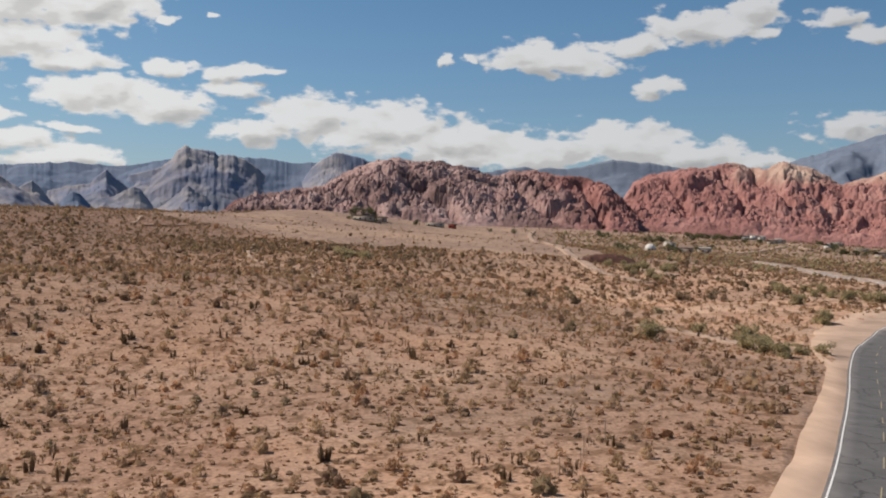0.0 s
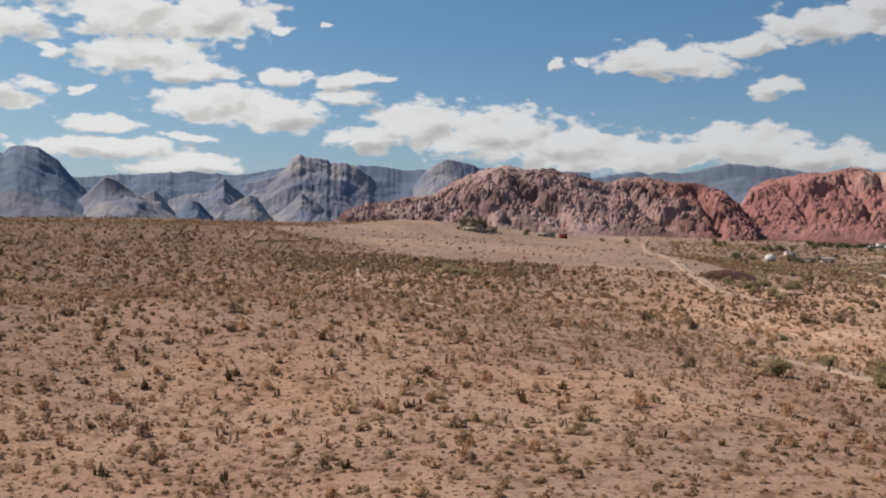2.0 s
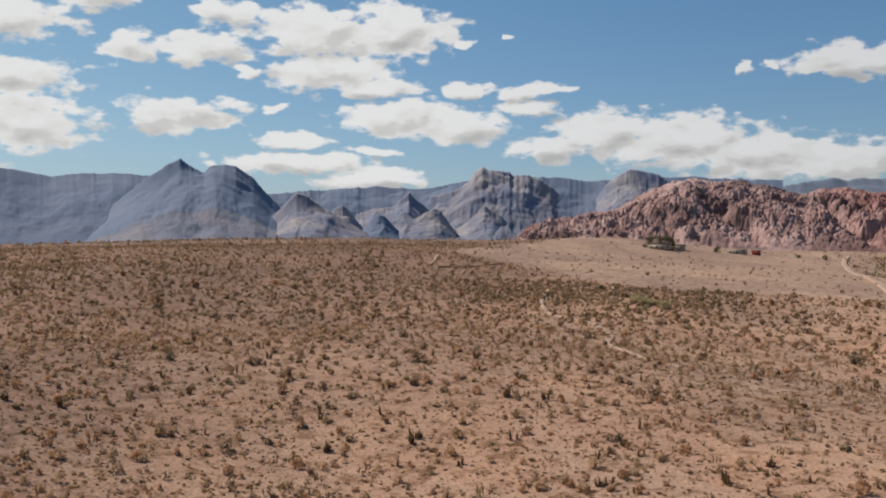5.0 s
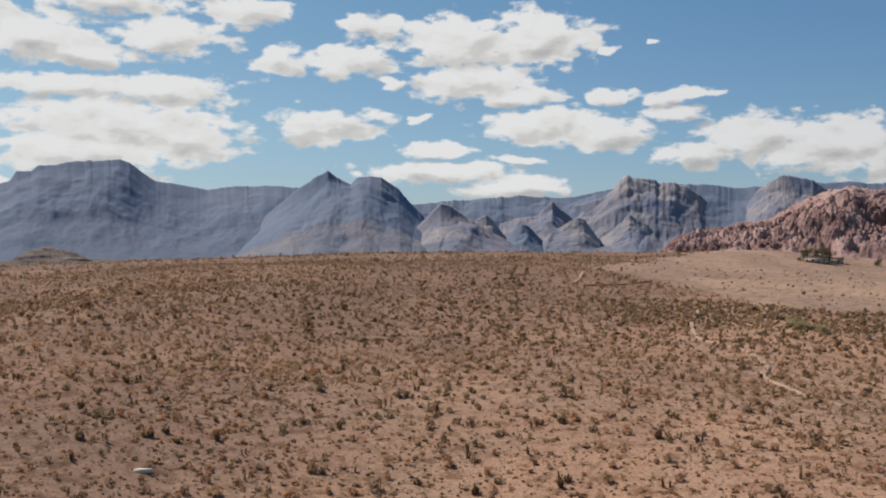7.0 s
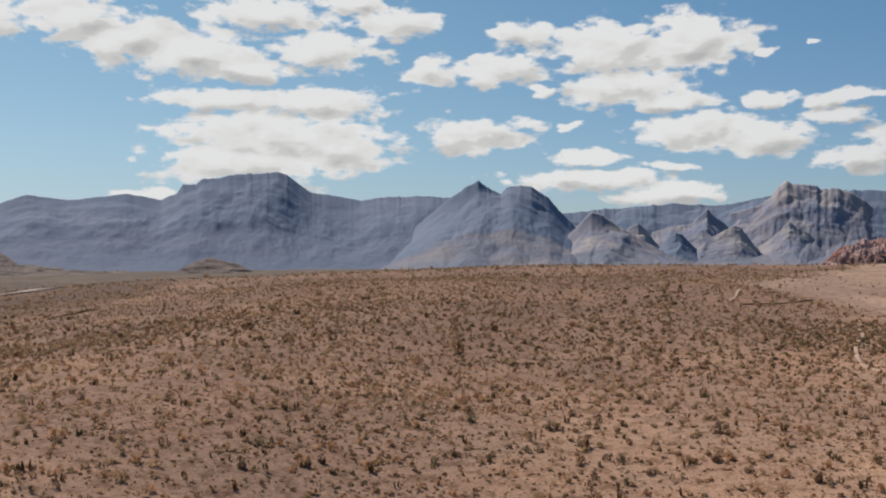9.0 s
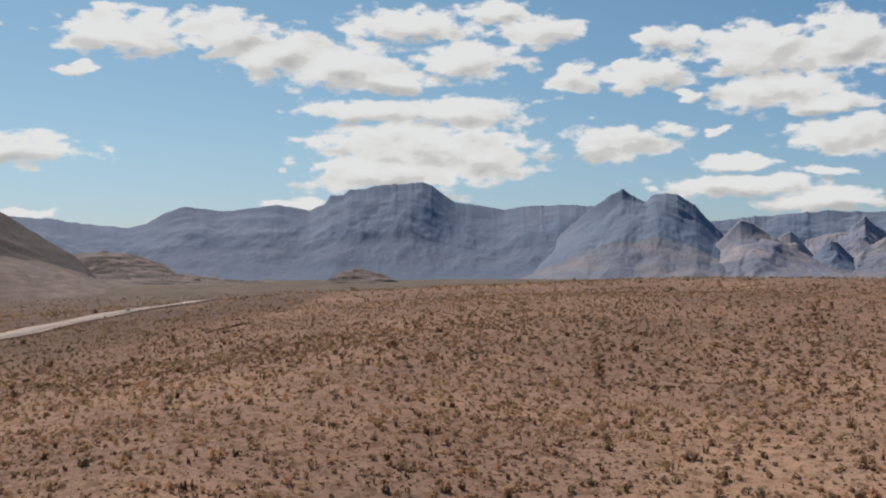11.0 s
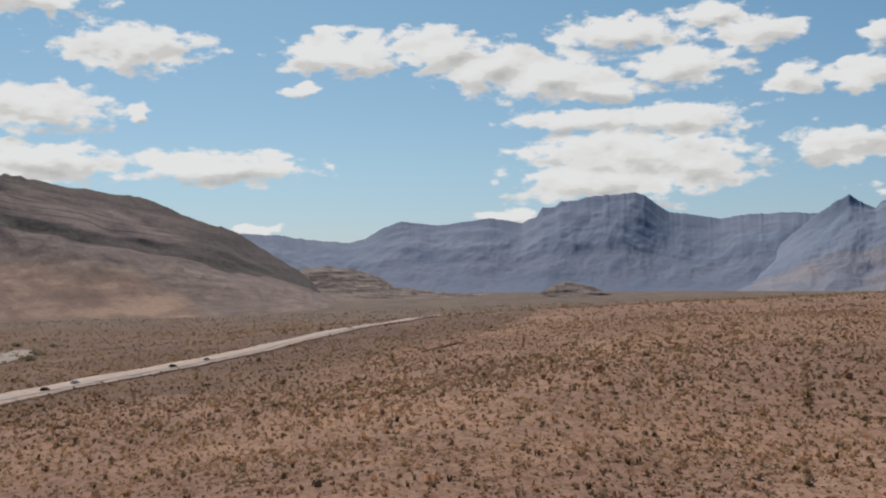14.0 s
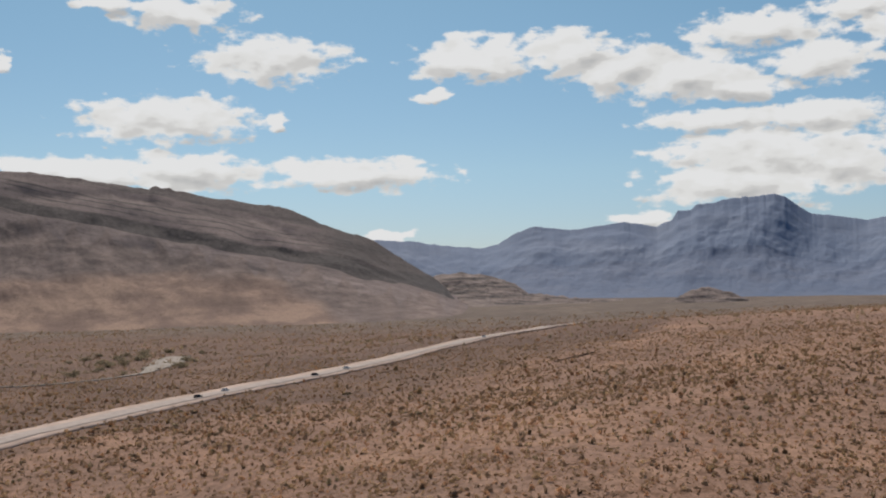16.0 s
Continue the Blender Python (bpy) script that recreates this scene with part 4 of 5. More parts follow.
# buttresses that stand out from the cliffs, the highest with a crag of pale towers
# pale and dark spurs take lit and shaded tones from their rock colours
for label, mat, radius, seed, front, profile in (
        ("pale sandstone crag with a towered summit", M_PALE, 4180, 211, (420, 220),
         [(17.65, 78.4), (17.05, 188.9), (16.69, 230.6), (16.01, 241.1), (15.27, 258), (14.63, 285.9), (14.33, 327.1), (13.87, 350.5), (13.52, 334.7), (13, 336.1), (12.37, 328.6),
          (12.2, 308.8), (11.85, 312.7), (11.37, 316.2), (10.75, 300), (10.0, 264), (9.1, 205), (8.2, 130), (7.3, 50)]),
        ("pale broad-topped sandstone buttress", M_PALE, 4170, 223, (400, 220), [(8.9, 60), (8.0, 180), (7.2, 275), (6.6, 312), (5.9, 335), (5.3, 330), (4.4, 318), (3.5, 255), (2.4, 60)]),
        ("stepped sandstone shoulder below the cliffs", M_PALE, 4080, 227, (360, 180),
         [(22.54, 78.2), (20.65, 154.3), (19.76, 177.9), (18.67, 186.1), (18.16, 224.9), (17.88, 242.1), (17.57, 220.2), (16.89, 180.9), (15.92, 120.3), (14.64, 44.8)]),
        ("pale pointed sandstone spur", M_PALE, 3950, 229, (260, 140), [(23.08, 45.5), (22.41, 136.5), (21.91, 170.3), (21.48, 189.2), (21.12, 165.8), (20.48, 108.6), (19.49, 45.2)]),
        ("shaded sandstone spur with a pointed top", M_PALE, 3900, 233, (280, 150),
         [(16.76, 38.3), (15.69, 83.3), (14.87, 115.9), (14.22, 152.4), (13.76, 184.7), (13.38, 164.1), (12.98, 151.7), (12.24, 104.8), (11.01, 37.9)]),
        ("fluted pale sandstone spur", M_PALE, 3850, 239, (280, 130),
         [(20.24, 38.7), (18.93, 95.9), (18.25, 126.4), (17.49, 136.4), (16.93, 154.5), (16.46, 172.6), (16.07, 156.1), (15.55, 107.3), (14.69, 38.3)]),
        ("low sandstone spur in a shaded blue tone", M_CLIFF, 3800, 241, (240, 130), [(21.06, 38.9), (20.37, 91.6), (19.87, 132), (19.51, 148.1), (19.13, 135.8), (18.61, 99.3), (17.74, 38.7)])):
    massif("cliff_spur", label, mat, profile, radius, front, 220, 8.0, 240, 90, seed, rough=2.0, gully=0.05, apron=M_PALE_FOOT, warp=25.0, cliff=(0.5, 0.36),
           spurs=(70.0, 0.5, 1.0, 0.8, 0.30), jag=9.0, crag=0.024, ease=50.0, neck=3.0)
massif("north_range", "dark haze-blue limestone range behind the red hills", M_LIME,
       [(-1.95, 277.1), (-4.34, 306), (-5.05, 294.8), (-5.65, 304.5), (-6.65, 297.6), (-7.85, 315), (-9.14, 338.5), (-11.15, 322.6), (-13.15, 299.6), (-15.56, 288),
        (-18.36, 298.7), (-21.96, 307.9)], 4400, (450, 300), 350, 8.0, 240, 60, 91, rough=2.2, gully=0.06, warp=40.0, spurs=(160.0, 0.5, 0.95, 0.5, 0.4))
massif("limestone_mountain", "steep haze-grey limestone mountain", M_LIME,
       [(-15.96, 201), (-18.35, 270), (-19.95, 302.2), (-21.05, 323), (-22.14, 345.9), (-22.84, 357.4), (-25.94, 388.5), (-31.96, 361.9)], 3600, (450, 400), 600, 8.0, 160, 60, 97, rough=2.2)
massif("dark_hill", "dark brown limestone hill with ledges and pale talus fans", M_HILL,
       [(97.61, 242.4), (89.62, 281.3), (81.82, 284), (80.23, 281.7), (77.73, 272.3), (74.94, 257.7), (74.54, 255.7), (74.24, 260.6), (73.84, 257.5), (73.44, 258.4), (73.14, 252.4), (72.84, 251.3), (72.24, 245.2), (69.25, 229.6), (68.05, 225.3), (66.86, 215.1),
        (65.56, 190.8), (64.37, 174.6), (63.37, 164.4), (62.48, 152.2), (61.78, 136.1), (61.18, 121), (60.19, 99.8), (59.2, 77.6), (58.3, 47.4), (57.27, 19.5)], 2100, (360, 240), 500, None, 560, 150, 113, gully=0.03, wave=(5.0, 2.0), warp=12.0, jag=2.5,
       cliff=(0.62, 0.50), rough=1.3, category="hill", steps=0.35)
massif("low_hill", "low rocky brown hill", M_KNOLL,
       [(61.7, 57.7), (60.1, 69.2), (59, 86.8), (57.67, 89.7), (56.57, 85.5), (55.68, 78.6), (54.78, 63.5), (54.11, 41), (51.75, 27.3), (48.8, 21.1)], 2500, (300, 200), 300, None, 160, 70, 127, rough=5.5, gully=0.10, wave=(5.0, 3.0), jag=8.0, category="hill")
massif("knoll", "small tan rocky knoll on the plain", M_KNOLL,
       [(48.24, 13.6), (47.04, 18.6), (45.96, 33), (45.06, 45), (44.21, 48.2), (43.11, 41.3), (41.83, 20.4), (40.73, 14.5)], 1900, (100, 80), 140, None, 110, 50, 131, rough=4.0, gully=0.10, wave=(5.0, 4.0), category="hill")
outcrop("pink_rock_hill", "pinkish red jointed sandstone hill, boulders along its foot", M_PINK,
        [(12.54, 20.1), (12.24, 30.2), (11.94, 41.2), (11.15, 56.3), (9.92, 62.3), (8.42, 69.6), (6.57, 75.7), (5.67, 86.9), (4.64, 99.4), (3.39, 108.5), (2.49, 110.7), (1.83, 106.6),
         (0.16, 106.7), (-1.34, 101.2), (-2.95, 91.7), (-3.85, 98), (-5.05, 98.4), (-6.25, 92.8), (-7.86, 88.3), (-8.76, 83.6), (-9.47, 70.8), (-10.59, 41.1)], 1250, 230, 160, 720, 220, 151, block=10.0, lumps=(5.8, 4.2),
        clefts=((3.4, 92, 1.2, 70, 4.5, 13.0), (1.2, 70, -0.6, 44, 6.0, 17.0), (5.2, 66, 3.6, 40, 5.0, 12.0), (2.6, 46, 0.9, 34, 3.5, 9.0), (-3.9, 74, -6.2, 42, 6.0, 15.0), (8.2, 52, 7.2, 36, 3.0, 7.0), (-7.4, 80, -8.8, 40, 8.0, 18.0)))
outcrop("red_rock_hill", "deep red sandstone hill with cream caps", M_RED,
        [(-8.59, 37.4), (-9.48, 59.7), (-10.26, 91), (-11.15, 104.3), (-12.65, 109.8), (-13.75, 112.2), (-14.95, 117.6), (-15.75, 119.8), (-16.35, 112), (-17.26, 111.3), (-17.95, 121.5),
         (-18.45, 117.6), (-19.46, 110.9), (-20.87, 89.3), (-22.17, 98.6), (-22.86, 105.8), (-25.96, 112.6), (-29.98, 83.5)], 1400, 260, 200, 500, 160, 163, block=12.0, lumps=(5.8, 3.4),
        clefts=((-12.0, 98, -13.2, 48, 6.0, 11.0), (-14.8, 102, -16.2, 52, 6.0, 12.0), (-16.6, 107, -18.4, 59, 6.0, 14.0), (-18.9, 90, -20.4, 50, 6.0, 12.0)))

# ---------------------------------------------------------------- plants
def part(name, verts, faces, mat, parent, label=""):
    ob = mesh_object(name, verts, faces, mat, parent)
    if label:
        ob["label"] = label
    return ob


def base_of(name, label, category, group=""):
    return tagged(new(name), label, category, group)


def tuft(seed, blades, spread=1.0, tall=0.8, upright=0.0):
    """Unit clump of small leaf triangles under a ragged dome: verts, tris."""
    q = np.random.default_rng(seed)
    a, u = q.uniform(0, 2 * np.pi, blades), q.uniform(0.05, 1, blades)
    rad = np.sqrt(q.uniform(0, 1, blades)) * 0.5 * spread
    top = (1 - (rad / (0.5 * spread)) ** 2 * 0.75) * tall * q.uniform(0.45, 1.0, blades)
    c = np.stack([np.cos(a) * rad, np.sin(a) * rad, top * (0.35 + 0.65 * u)], -1)
    size = 0.42 / math.sqrt(blades / 10.0)
    v = c[:, None, :] + q.normal(0, 1, (blades, 3, 3)) * size * np.array([0.55, 0.55, 0.5 + upright])
    v[..., 2] = np.maximum(v[..., 2], 0.0)
    return v.reshape(-1, 3), np.arange(blades * 3).reshape(-1, 3)


def shrub(seed, lobes, seg=7, leaves=14, tall=0.62, keep=0.62):
    """A low rounded shrub: a few lumpy, ragged lobes with loose twigs round them. Unit width: verts, tris."""
    q = np.random.default_rng(seed)
    vs, fs = [], []
    for k in range(lobes):
        a, d = q.uniform(0, 2 * np.pi), (q.uniform(0.08, 0.3) if lobes > 1 else 0.0)
        cx, cy = math.cos(a) * d, math.sin(a) * d
        w, h = q.uniform(0.2, 0.34) if lobes > 1 else 0.45, tall * q.uniform(0.65, 1.1)
        n = len(vs)
        for z, r in ((0.0, 0.75), (0.42, 1.05), (0.78, 0.78)):
            for i in range(seg):
                b = (i + 0.5 * (z > 0.3)) * 2 * math.pi / seg
                rr = w * r * q.uniform(0.7, 1.25)
                vs.append((cx + math.cos(b) * rr, cy + math.sin(b) * rr, h * z * q.uniform(0.8, 1.2) - 0.02))
        vs.append((cx + q.normal(0, 0.04), cy + q.normal(0, 0.04), h * q.uniform(0.85, 1.0)))
        for ring in range(2):
            for i in range(seg):
                p, o = n + ring * seg + i, n + ring * seg + (i + 1) % seg
                fs += [(p, o, o + seg), (p, o + seg, p + seg)]
        for i in range(seg):
            fs.append((n + 2 * seg + i, n + 2 * seg + (i + 1) % seg, n + 3 * seg))
    fs = [f for f in fs if q.uniform() < keep]          # twiggy: light falls through the gaps
    for k in range(leaves):
        a, e = q.uniform(0, 2 * np.pi), q.uniform(0.1, 1.4)
        c = np.array([math.cos(a) * math.cos(e) * 0.42, math.sin(a) * math.cos(e) * 0.42, math.sin(e) * tall * 0.95])
        n = len(vs)
        vs += [tuple(c * 0.8 + q.normal(0, 0.035, 3)), tuple(c * 0.8 + q.normal(0, 0.035, 3)), tuple(c * q.uniform(1.05, 1.3))]
        fs.append((n, n + 1, n + 2))
    return np.array(vs), np.array(fs)


def sheaf(q, foot, height, lean, leaves):
    """One yucca head: narrow pointed leaves round the top of a stem."""
    vs = []
    for i in range(leaves):
        b, e = q.uniform(0, 2 * np.pi), q.uniform(0.15, 1.45)
        way = np.array([math.cos(b) * math.cos(e), math.sin(b) * math.cos(e), math.sin(e)]) + lean
        at = foot + lean * height + np.array([0, 0, height * q.uniform(0.25, 1.0)])
        across = np.cross(way, (0, 0, 1.0))
        across = across / (np.linalg.norm(across) + 1e-6) * 0.045
        vs += [at - across, at + across, at + way * q.uniform(0.22, 0.38)]
    return vs


def stem_plan(q, stems):
    for k in range(stems):
        a = q.uniform(0, 2 * np.pi)
        d = q.uniform(0.05, 0.42) if stems > 1 else 0.0
        out = np.array([math.cos(a), math.sin(a), 0.0])
        yield out * d, q.uniform(0.3, 0.75), out * q.uniform(0.0, 0.25)


def spikes(seed, stems, per):
    """Unit cluster of upright yucca heads, for the crowd."""
    q = np.random.default_rng(seed)
    vs = []
    for foot, height, lean in list(stem_plan(q, stems)):
        vs += sheaf(q, foot, height, lean, per)
    v = np.array(vs)
    return v, np.arange(len(v)).reshape(-1, 3)


def stalk(foot, height, lean):
    """A short six-sided trunk, shaggy in the middle."""
    vs, fs = [], []
    for z, r in ((-0.05, 0.09), (height * 0.5, 0.11), (height, 0.05)):
        for i in range(6):
            b = i * math.pi / 3
            p = foot + lean * max(z, 0)
            vs.append((p[0] + math.cos(b) * r, p[1] + math.sin(b) * r, z))
    for ring in range(2):
        for i in range(6):
            fs.append((ring * 6 + i, ring * 6 + (i + 1) % 6, ring * 6 + 6 + (i + 1) % 6, ring * 6 + 6 + i))
    return np.array(vs), np.array(fs)


def clear_of_roads(x, y):
    return (away_from(x, y, NEAR_LINE) > cut_reach(y) + 0.9) & (away_from(x, y, FAR_LINE) > 11.0)


def scatter(name, label, category, az_span, r_span, per_m2, size, make, mats, shares, seed, kinds=8, patchy=1.0):
    q = np.random.default_rng(seed)
    area = radians(az_span[1] - az_span[0]) * (r_span[1] ** 2 - r_span[0] ** 2) / 2
    n = int(area * per_m2)
    az = q.uniform(*az_span, n)
    r = np.sqrt(q.uniform(r_span[0] ** 2, r_span[1] ** 2, n))
    x, y = polar(az, r)
    lush = 0.66 + patchy * (0.5 * vnoise(x / 45.0, y / 45.0, seed + 1) + 0.45 * vnoise(x / 11.0, y / 11.0, seed + 2) + 0.22 * vnoise(x / 130.0, y / 130.0, 5))
    lush = lush * np.where((y > 408 + 1.15 * np.maximum(-40 - x, 0)) & (x > -150) & (x < 70), 0.07, 1.0)        # the bare fan below the red hills
    ok = (q.uniform(0, 1, n) < np.clip(lush, 0.02, 1)) & clear_of_roads(x, y)
    x, y = x[ok], y[ok]
    n = len(x)
    z = ground_z(x, y) - 0.04
    k = size[0] * np.exp(q.normal(0, size[1], n))
    turn = q.uniform(0, 2 * np.pi, n)
    kind = q.integers(0, kinds, n)
    tone = q.choice(len(mats), n, p=np.array(shares) / sum(shares))
    vs, fs, ms, at = [], [], [], 0
    for j in range(kinds):
        tv, tf = make(seed * 31 + j)
        sel = np.where(kind == j)[0]
        c, s = np.cos(turn[sel])[:, None], np.sin(turn[sel])[:, None]
        kk = k[sel][:, None]
        px = (tv[:, 0] * c - tv[:, 1] * s) * kk + x[sel][:, None]
        py = (tv[:, 0] * s + tv[:, 1] * c) * kk + y[sel][:, None]
        pz = tv[None, :, 2] * kk + z[sel][:, None]
        vs.append(np.stack([px, py, pz], -1).reshape(-1, 3))
        fs.append((tf[None] + (at + np.arange(len(sel)) * len(tv))[:, None, None]).reshape(-1, 3))
        ms.append(np.repeat(tone[sel], len(tf)))
        at += len(sel) * len(tv)
    ob = mesh_object(name, np.concatenate(vs), np.concatenate(fs), list(mats))
    ob.data.polygons.foreach_set("material_index", np.concatenate(ms).astype(np.int32))
    return tagged(ob, label, category, kind="stuff")


M_WEST = [leafy("dark_brown_scrub", (0.27, 0.185, 0.12)), leafy("rusty_scrub", (0.30, 0.185, 0.112)), leafy("dull_green_scrub", (0.26, 0.20, 0.118))]
SCRUB = (0.34, 0.3, 0.2, 0.16)
scatter("desert_scrub", "low straw and brown desert shrubs scattered over the sand", "shrubs", (-34, 90), (45, 280), 0.15, (0.78, 0.38), lambda k: shrub(k, 2, 6, 34, 0.62, 0.42), M_SHRUB, SCRUB, 11)
scatter("brown_bushes", "rounded brown and olive bushes on the slope", "bushes", (-34, 90), (60, 300), 0.018, (1.3, 0.25), lambda k: shrub(k, 3, 7, 80, 0.75, 0.22), M_SHRUB, (0.15, 0.35, 0.25, 0.25), 17)
scatter("small_scrub", "small dry cushion plants dotting the sand", "tufts", (-34, 90), (45, 230), 1.05, (0.41, 0.4), lambda k: shrub(k, 1, 4, 1, 0.5), M_TUFT, SCRUB, 12)
scatter("far_scrub", "scattered desert shrubs on the distant flats", "shrubs", (-34, 92), (280, 640), 0.085, (1.15, 0.35), lambda k: shrub(k, 1, 4, 2, 0.62), M_TUFT[:2] + M_WEST, (0.3, 0.2, 0.25, 0.1, 0.15), 13)
scatter("far_tufts", "dry tufts filling the distant flats", "tufts", (-30, 90), (205, 640), 0.13, (0.72, 0.35), lambda k: tuft(k, 4, 1.1, 0.7), M_TUFT, SCRUB, 22)
scatter("horizon_scrub", "specks of scrub far across the plain", "shrubs", (-34, 94), (640, 1500), 0.022, (1.5, 0.35), lambda k: tuft(k, 4, 1.1, 0.7), M_WEST, (0.5, 0.2, 0.3), 14)
scatter("west_scrub", "dense dark low scrub on the western slope", "shrubs", (30, 92), (120, 420), 0.06, (0.85, 0.3), lambda k: shrub(k, 1, 6, 8, 0.75), M_TUFT, (0.2, 0.45, 0.25, 0.1), 18)
scatter("west_bushes", "dark brown rounded bushes dotting the western slope", "bushes", (20, 90), (105, 460), 0.016, (1.35, 0.28), lambda k: shrub(k, 2, 6, 26, 0.8, 0.5), M_WEST, (0.5, 0.3, 0.2), 29, patchy=0.7)
scatter("slope_shrubs", "brown rounded shrubs standing out on the near slope", "bushes", (-30, 22), (70, 420), 0.010, (1.35, 0.3), lambda k: shrub(k, 3, 6, 40, 0.72, 0.4), M_WEST, (0.45, 0.3, 0.25), 31, patchy=0.8)
scatter("ridge_scrub", "dense olive and brown scrub on the ridge", "shrubs", (2, 42), (170, 430), 0.05, (1.15, 0.3), lambda k: shrub(k, 2, 5, 8, 0.65), M_TUFT, (0.25, 0.3, 0.4, 0.05), 20)
scatter("gully_scrub", "dense dull green scrub along the gully at the fan's edge", "shrubs", (0, 15), (352, 425), 0.16, (1.3, 0.3), lambda k: shrub(k, 2, 5, 8, 0.65), M_TUFT[2:3] + M_WEST, (0.4, 0.2, 0.1, 0.3), 37, patchy=0.6)
scatter("valley_scrub", "olive green scrub on the valley floor by the houses", "shrubs", (-30, -6), (420, 960), 0.035, (2.2, 0.35), lambda k: shrub(k, 2, 5, 4, 0.55), [M_GREEN, M_SHRUB[2], M_SHRUB[0]], (0.4, 0.4, 0.2), 19)
scatter("slope_bushes", "brown and olive bushes on the further slopes", "bushes", (-30, 90), (300, 540), 0.014, (1.7, 0.3), lambda k: shrub(k, 2, 5, 8, 0.75), M_TUFT, (0.3, 0.2, 0.3, 0.2), 23)
scatter("yucca_scrub", "dark upright yucca clumps among the scrub", "yuccas", (-34, 90), (60, 300), 0.017, (1.2, 0.3), lambda k: spikes(k, 3, 14), [M_YUCCA_DARK, M_YUCCA_DRY], (0.7, 0.3), 15, patchy=0.8)
scatter("far_yuccas", "dark specks of yucca on the far slopes", "yuccas", (-34, 92), (290, 760), 0.030, (1.55, 0.3), lambda k: spikes(k, 3, 6), [M_YUCCA_DARK, M_YUCCA_DRY], (0.7, 0.3), 16, patchy=0.8)


# single yuccas that stand out
def yucca(seed, stems):
    top = base_of("yucca", "dark green spiky yucca clump on bare sand", "yucca", "yuccas on the slope")
    q = np.random.default_rng(seed)
    for foot, height, lean in list(stem_plan(q, stems)):
        v, f = stalk(foot, height, lean)
        trunk = part("trunk", v, f, M_YUCCA_DRY, top)
        v = np.array(sheaf(q, foot, height, lean, 30))
        part("leaf_head", v, np.arange(len(v)).reshape(-1, 3), M_YUCCA, trunk)
    return top


YUCCA_PLACES = [
    (-17.9, 119.7), (-34.6, 128.7), (11.6, 118.8), (17.4, 115.7), (-45.4, 150.2), (-16.8, 149.4), (-11.9, 143), (-16.4, 133.8), (-32.2, 106.5), (-9.5, 85.8), (14.6, 89.7), (-55.7, 143.7),
    (-61.1, 154.5), (-29.9, 82.8), (-13.2, 80.3), (-20.5, 108.7), (-38.7, 125), (1.1, 143.2), (5.6, 137.4), (-30.7, 168.8), (-36.1, 140.7), (4.8, 77.9), (-1.5, 92.1)]
YUCCA_PLACES += [
    (-44.3, 150.1), (-52.8, 158.5), (-62.2, 157.6), (-48.1, 195.8), (-36.9, 182.2), (-30.7, 165.1), (-126.6, 158.2), (-116.6, 129.6), (-90, 140.7), (-96.3, 142.9), (-64.1, 144.2), (-31.5, 150.9),
    (-84.2, 157.7), (-73.8, 143.3), (-55.9, 169.7), (-92.3, 163.8), (-143.7, 118.6), (-55.9, 170.7), (-106.1, 182.8), (-127.7, 159.2), (-123.8, 107.6), (-97.3, 143.9), (-114.5, 153.6), (-36.9, 181.2)]
YUCCA_PLACES += [
    (-141.2, 114.9), (-146, 186.1), (-140.7, 147.1), (-126, 160.5), (-139, 123.1), (-205.1, 93.4), (-120.5, 140.7), (-138.2, 168.5), (-87.8, 170.2), (-83.7, 185.1), (-180.8, 155.4), (-234.1, 132.7),
    (-219.4, 116.4), (-140.4, 170.7), (-257.9, 85.8), (-245.3, 71.7), (-236.4, 91.4), (-198.7, 92.5), (-253.1, 108.3)]
rng = np.random.default_rng(21)
for i in range(110):
    a, r = rng.uniform(-22, 84), math.sqrt(rng.uniform(85 ** 2, 260 ** 2))
    px, py = polar(a, r)
    if clear_of_roads(np.array(px), np.array(py)):
        YUCCA_PLACES.append((float(px), float(py)))
kinds = [yucca(100 + k, n) for k, n in enumerate((2, 3, 4, 5, 3, 6))]
for i, (px, py) in enumerate(YUCCA_PLACES):
    m = Matrix.Translation((px, py, float(ground_z(px, py)) - 0.05)) @ pose(0, 0, 0, 0, 0, rng.uniform(0, 360))
    k = rng.uniform(1.0, 1.7)
    if i < len(kinds):
        ob = kinds[i]
        ob.matrix_basis = m
    else:
        ob = copy_thing(kinds[i % len(kinds)], m)
    ob.scale = (k, k, k * rng.uniform(0.85, 1.15))


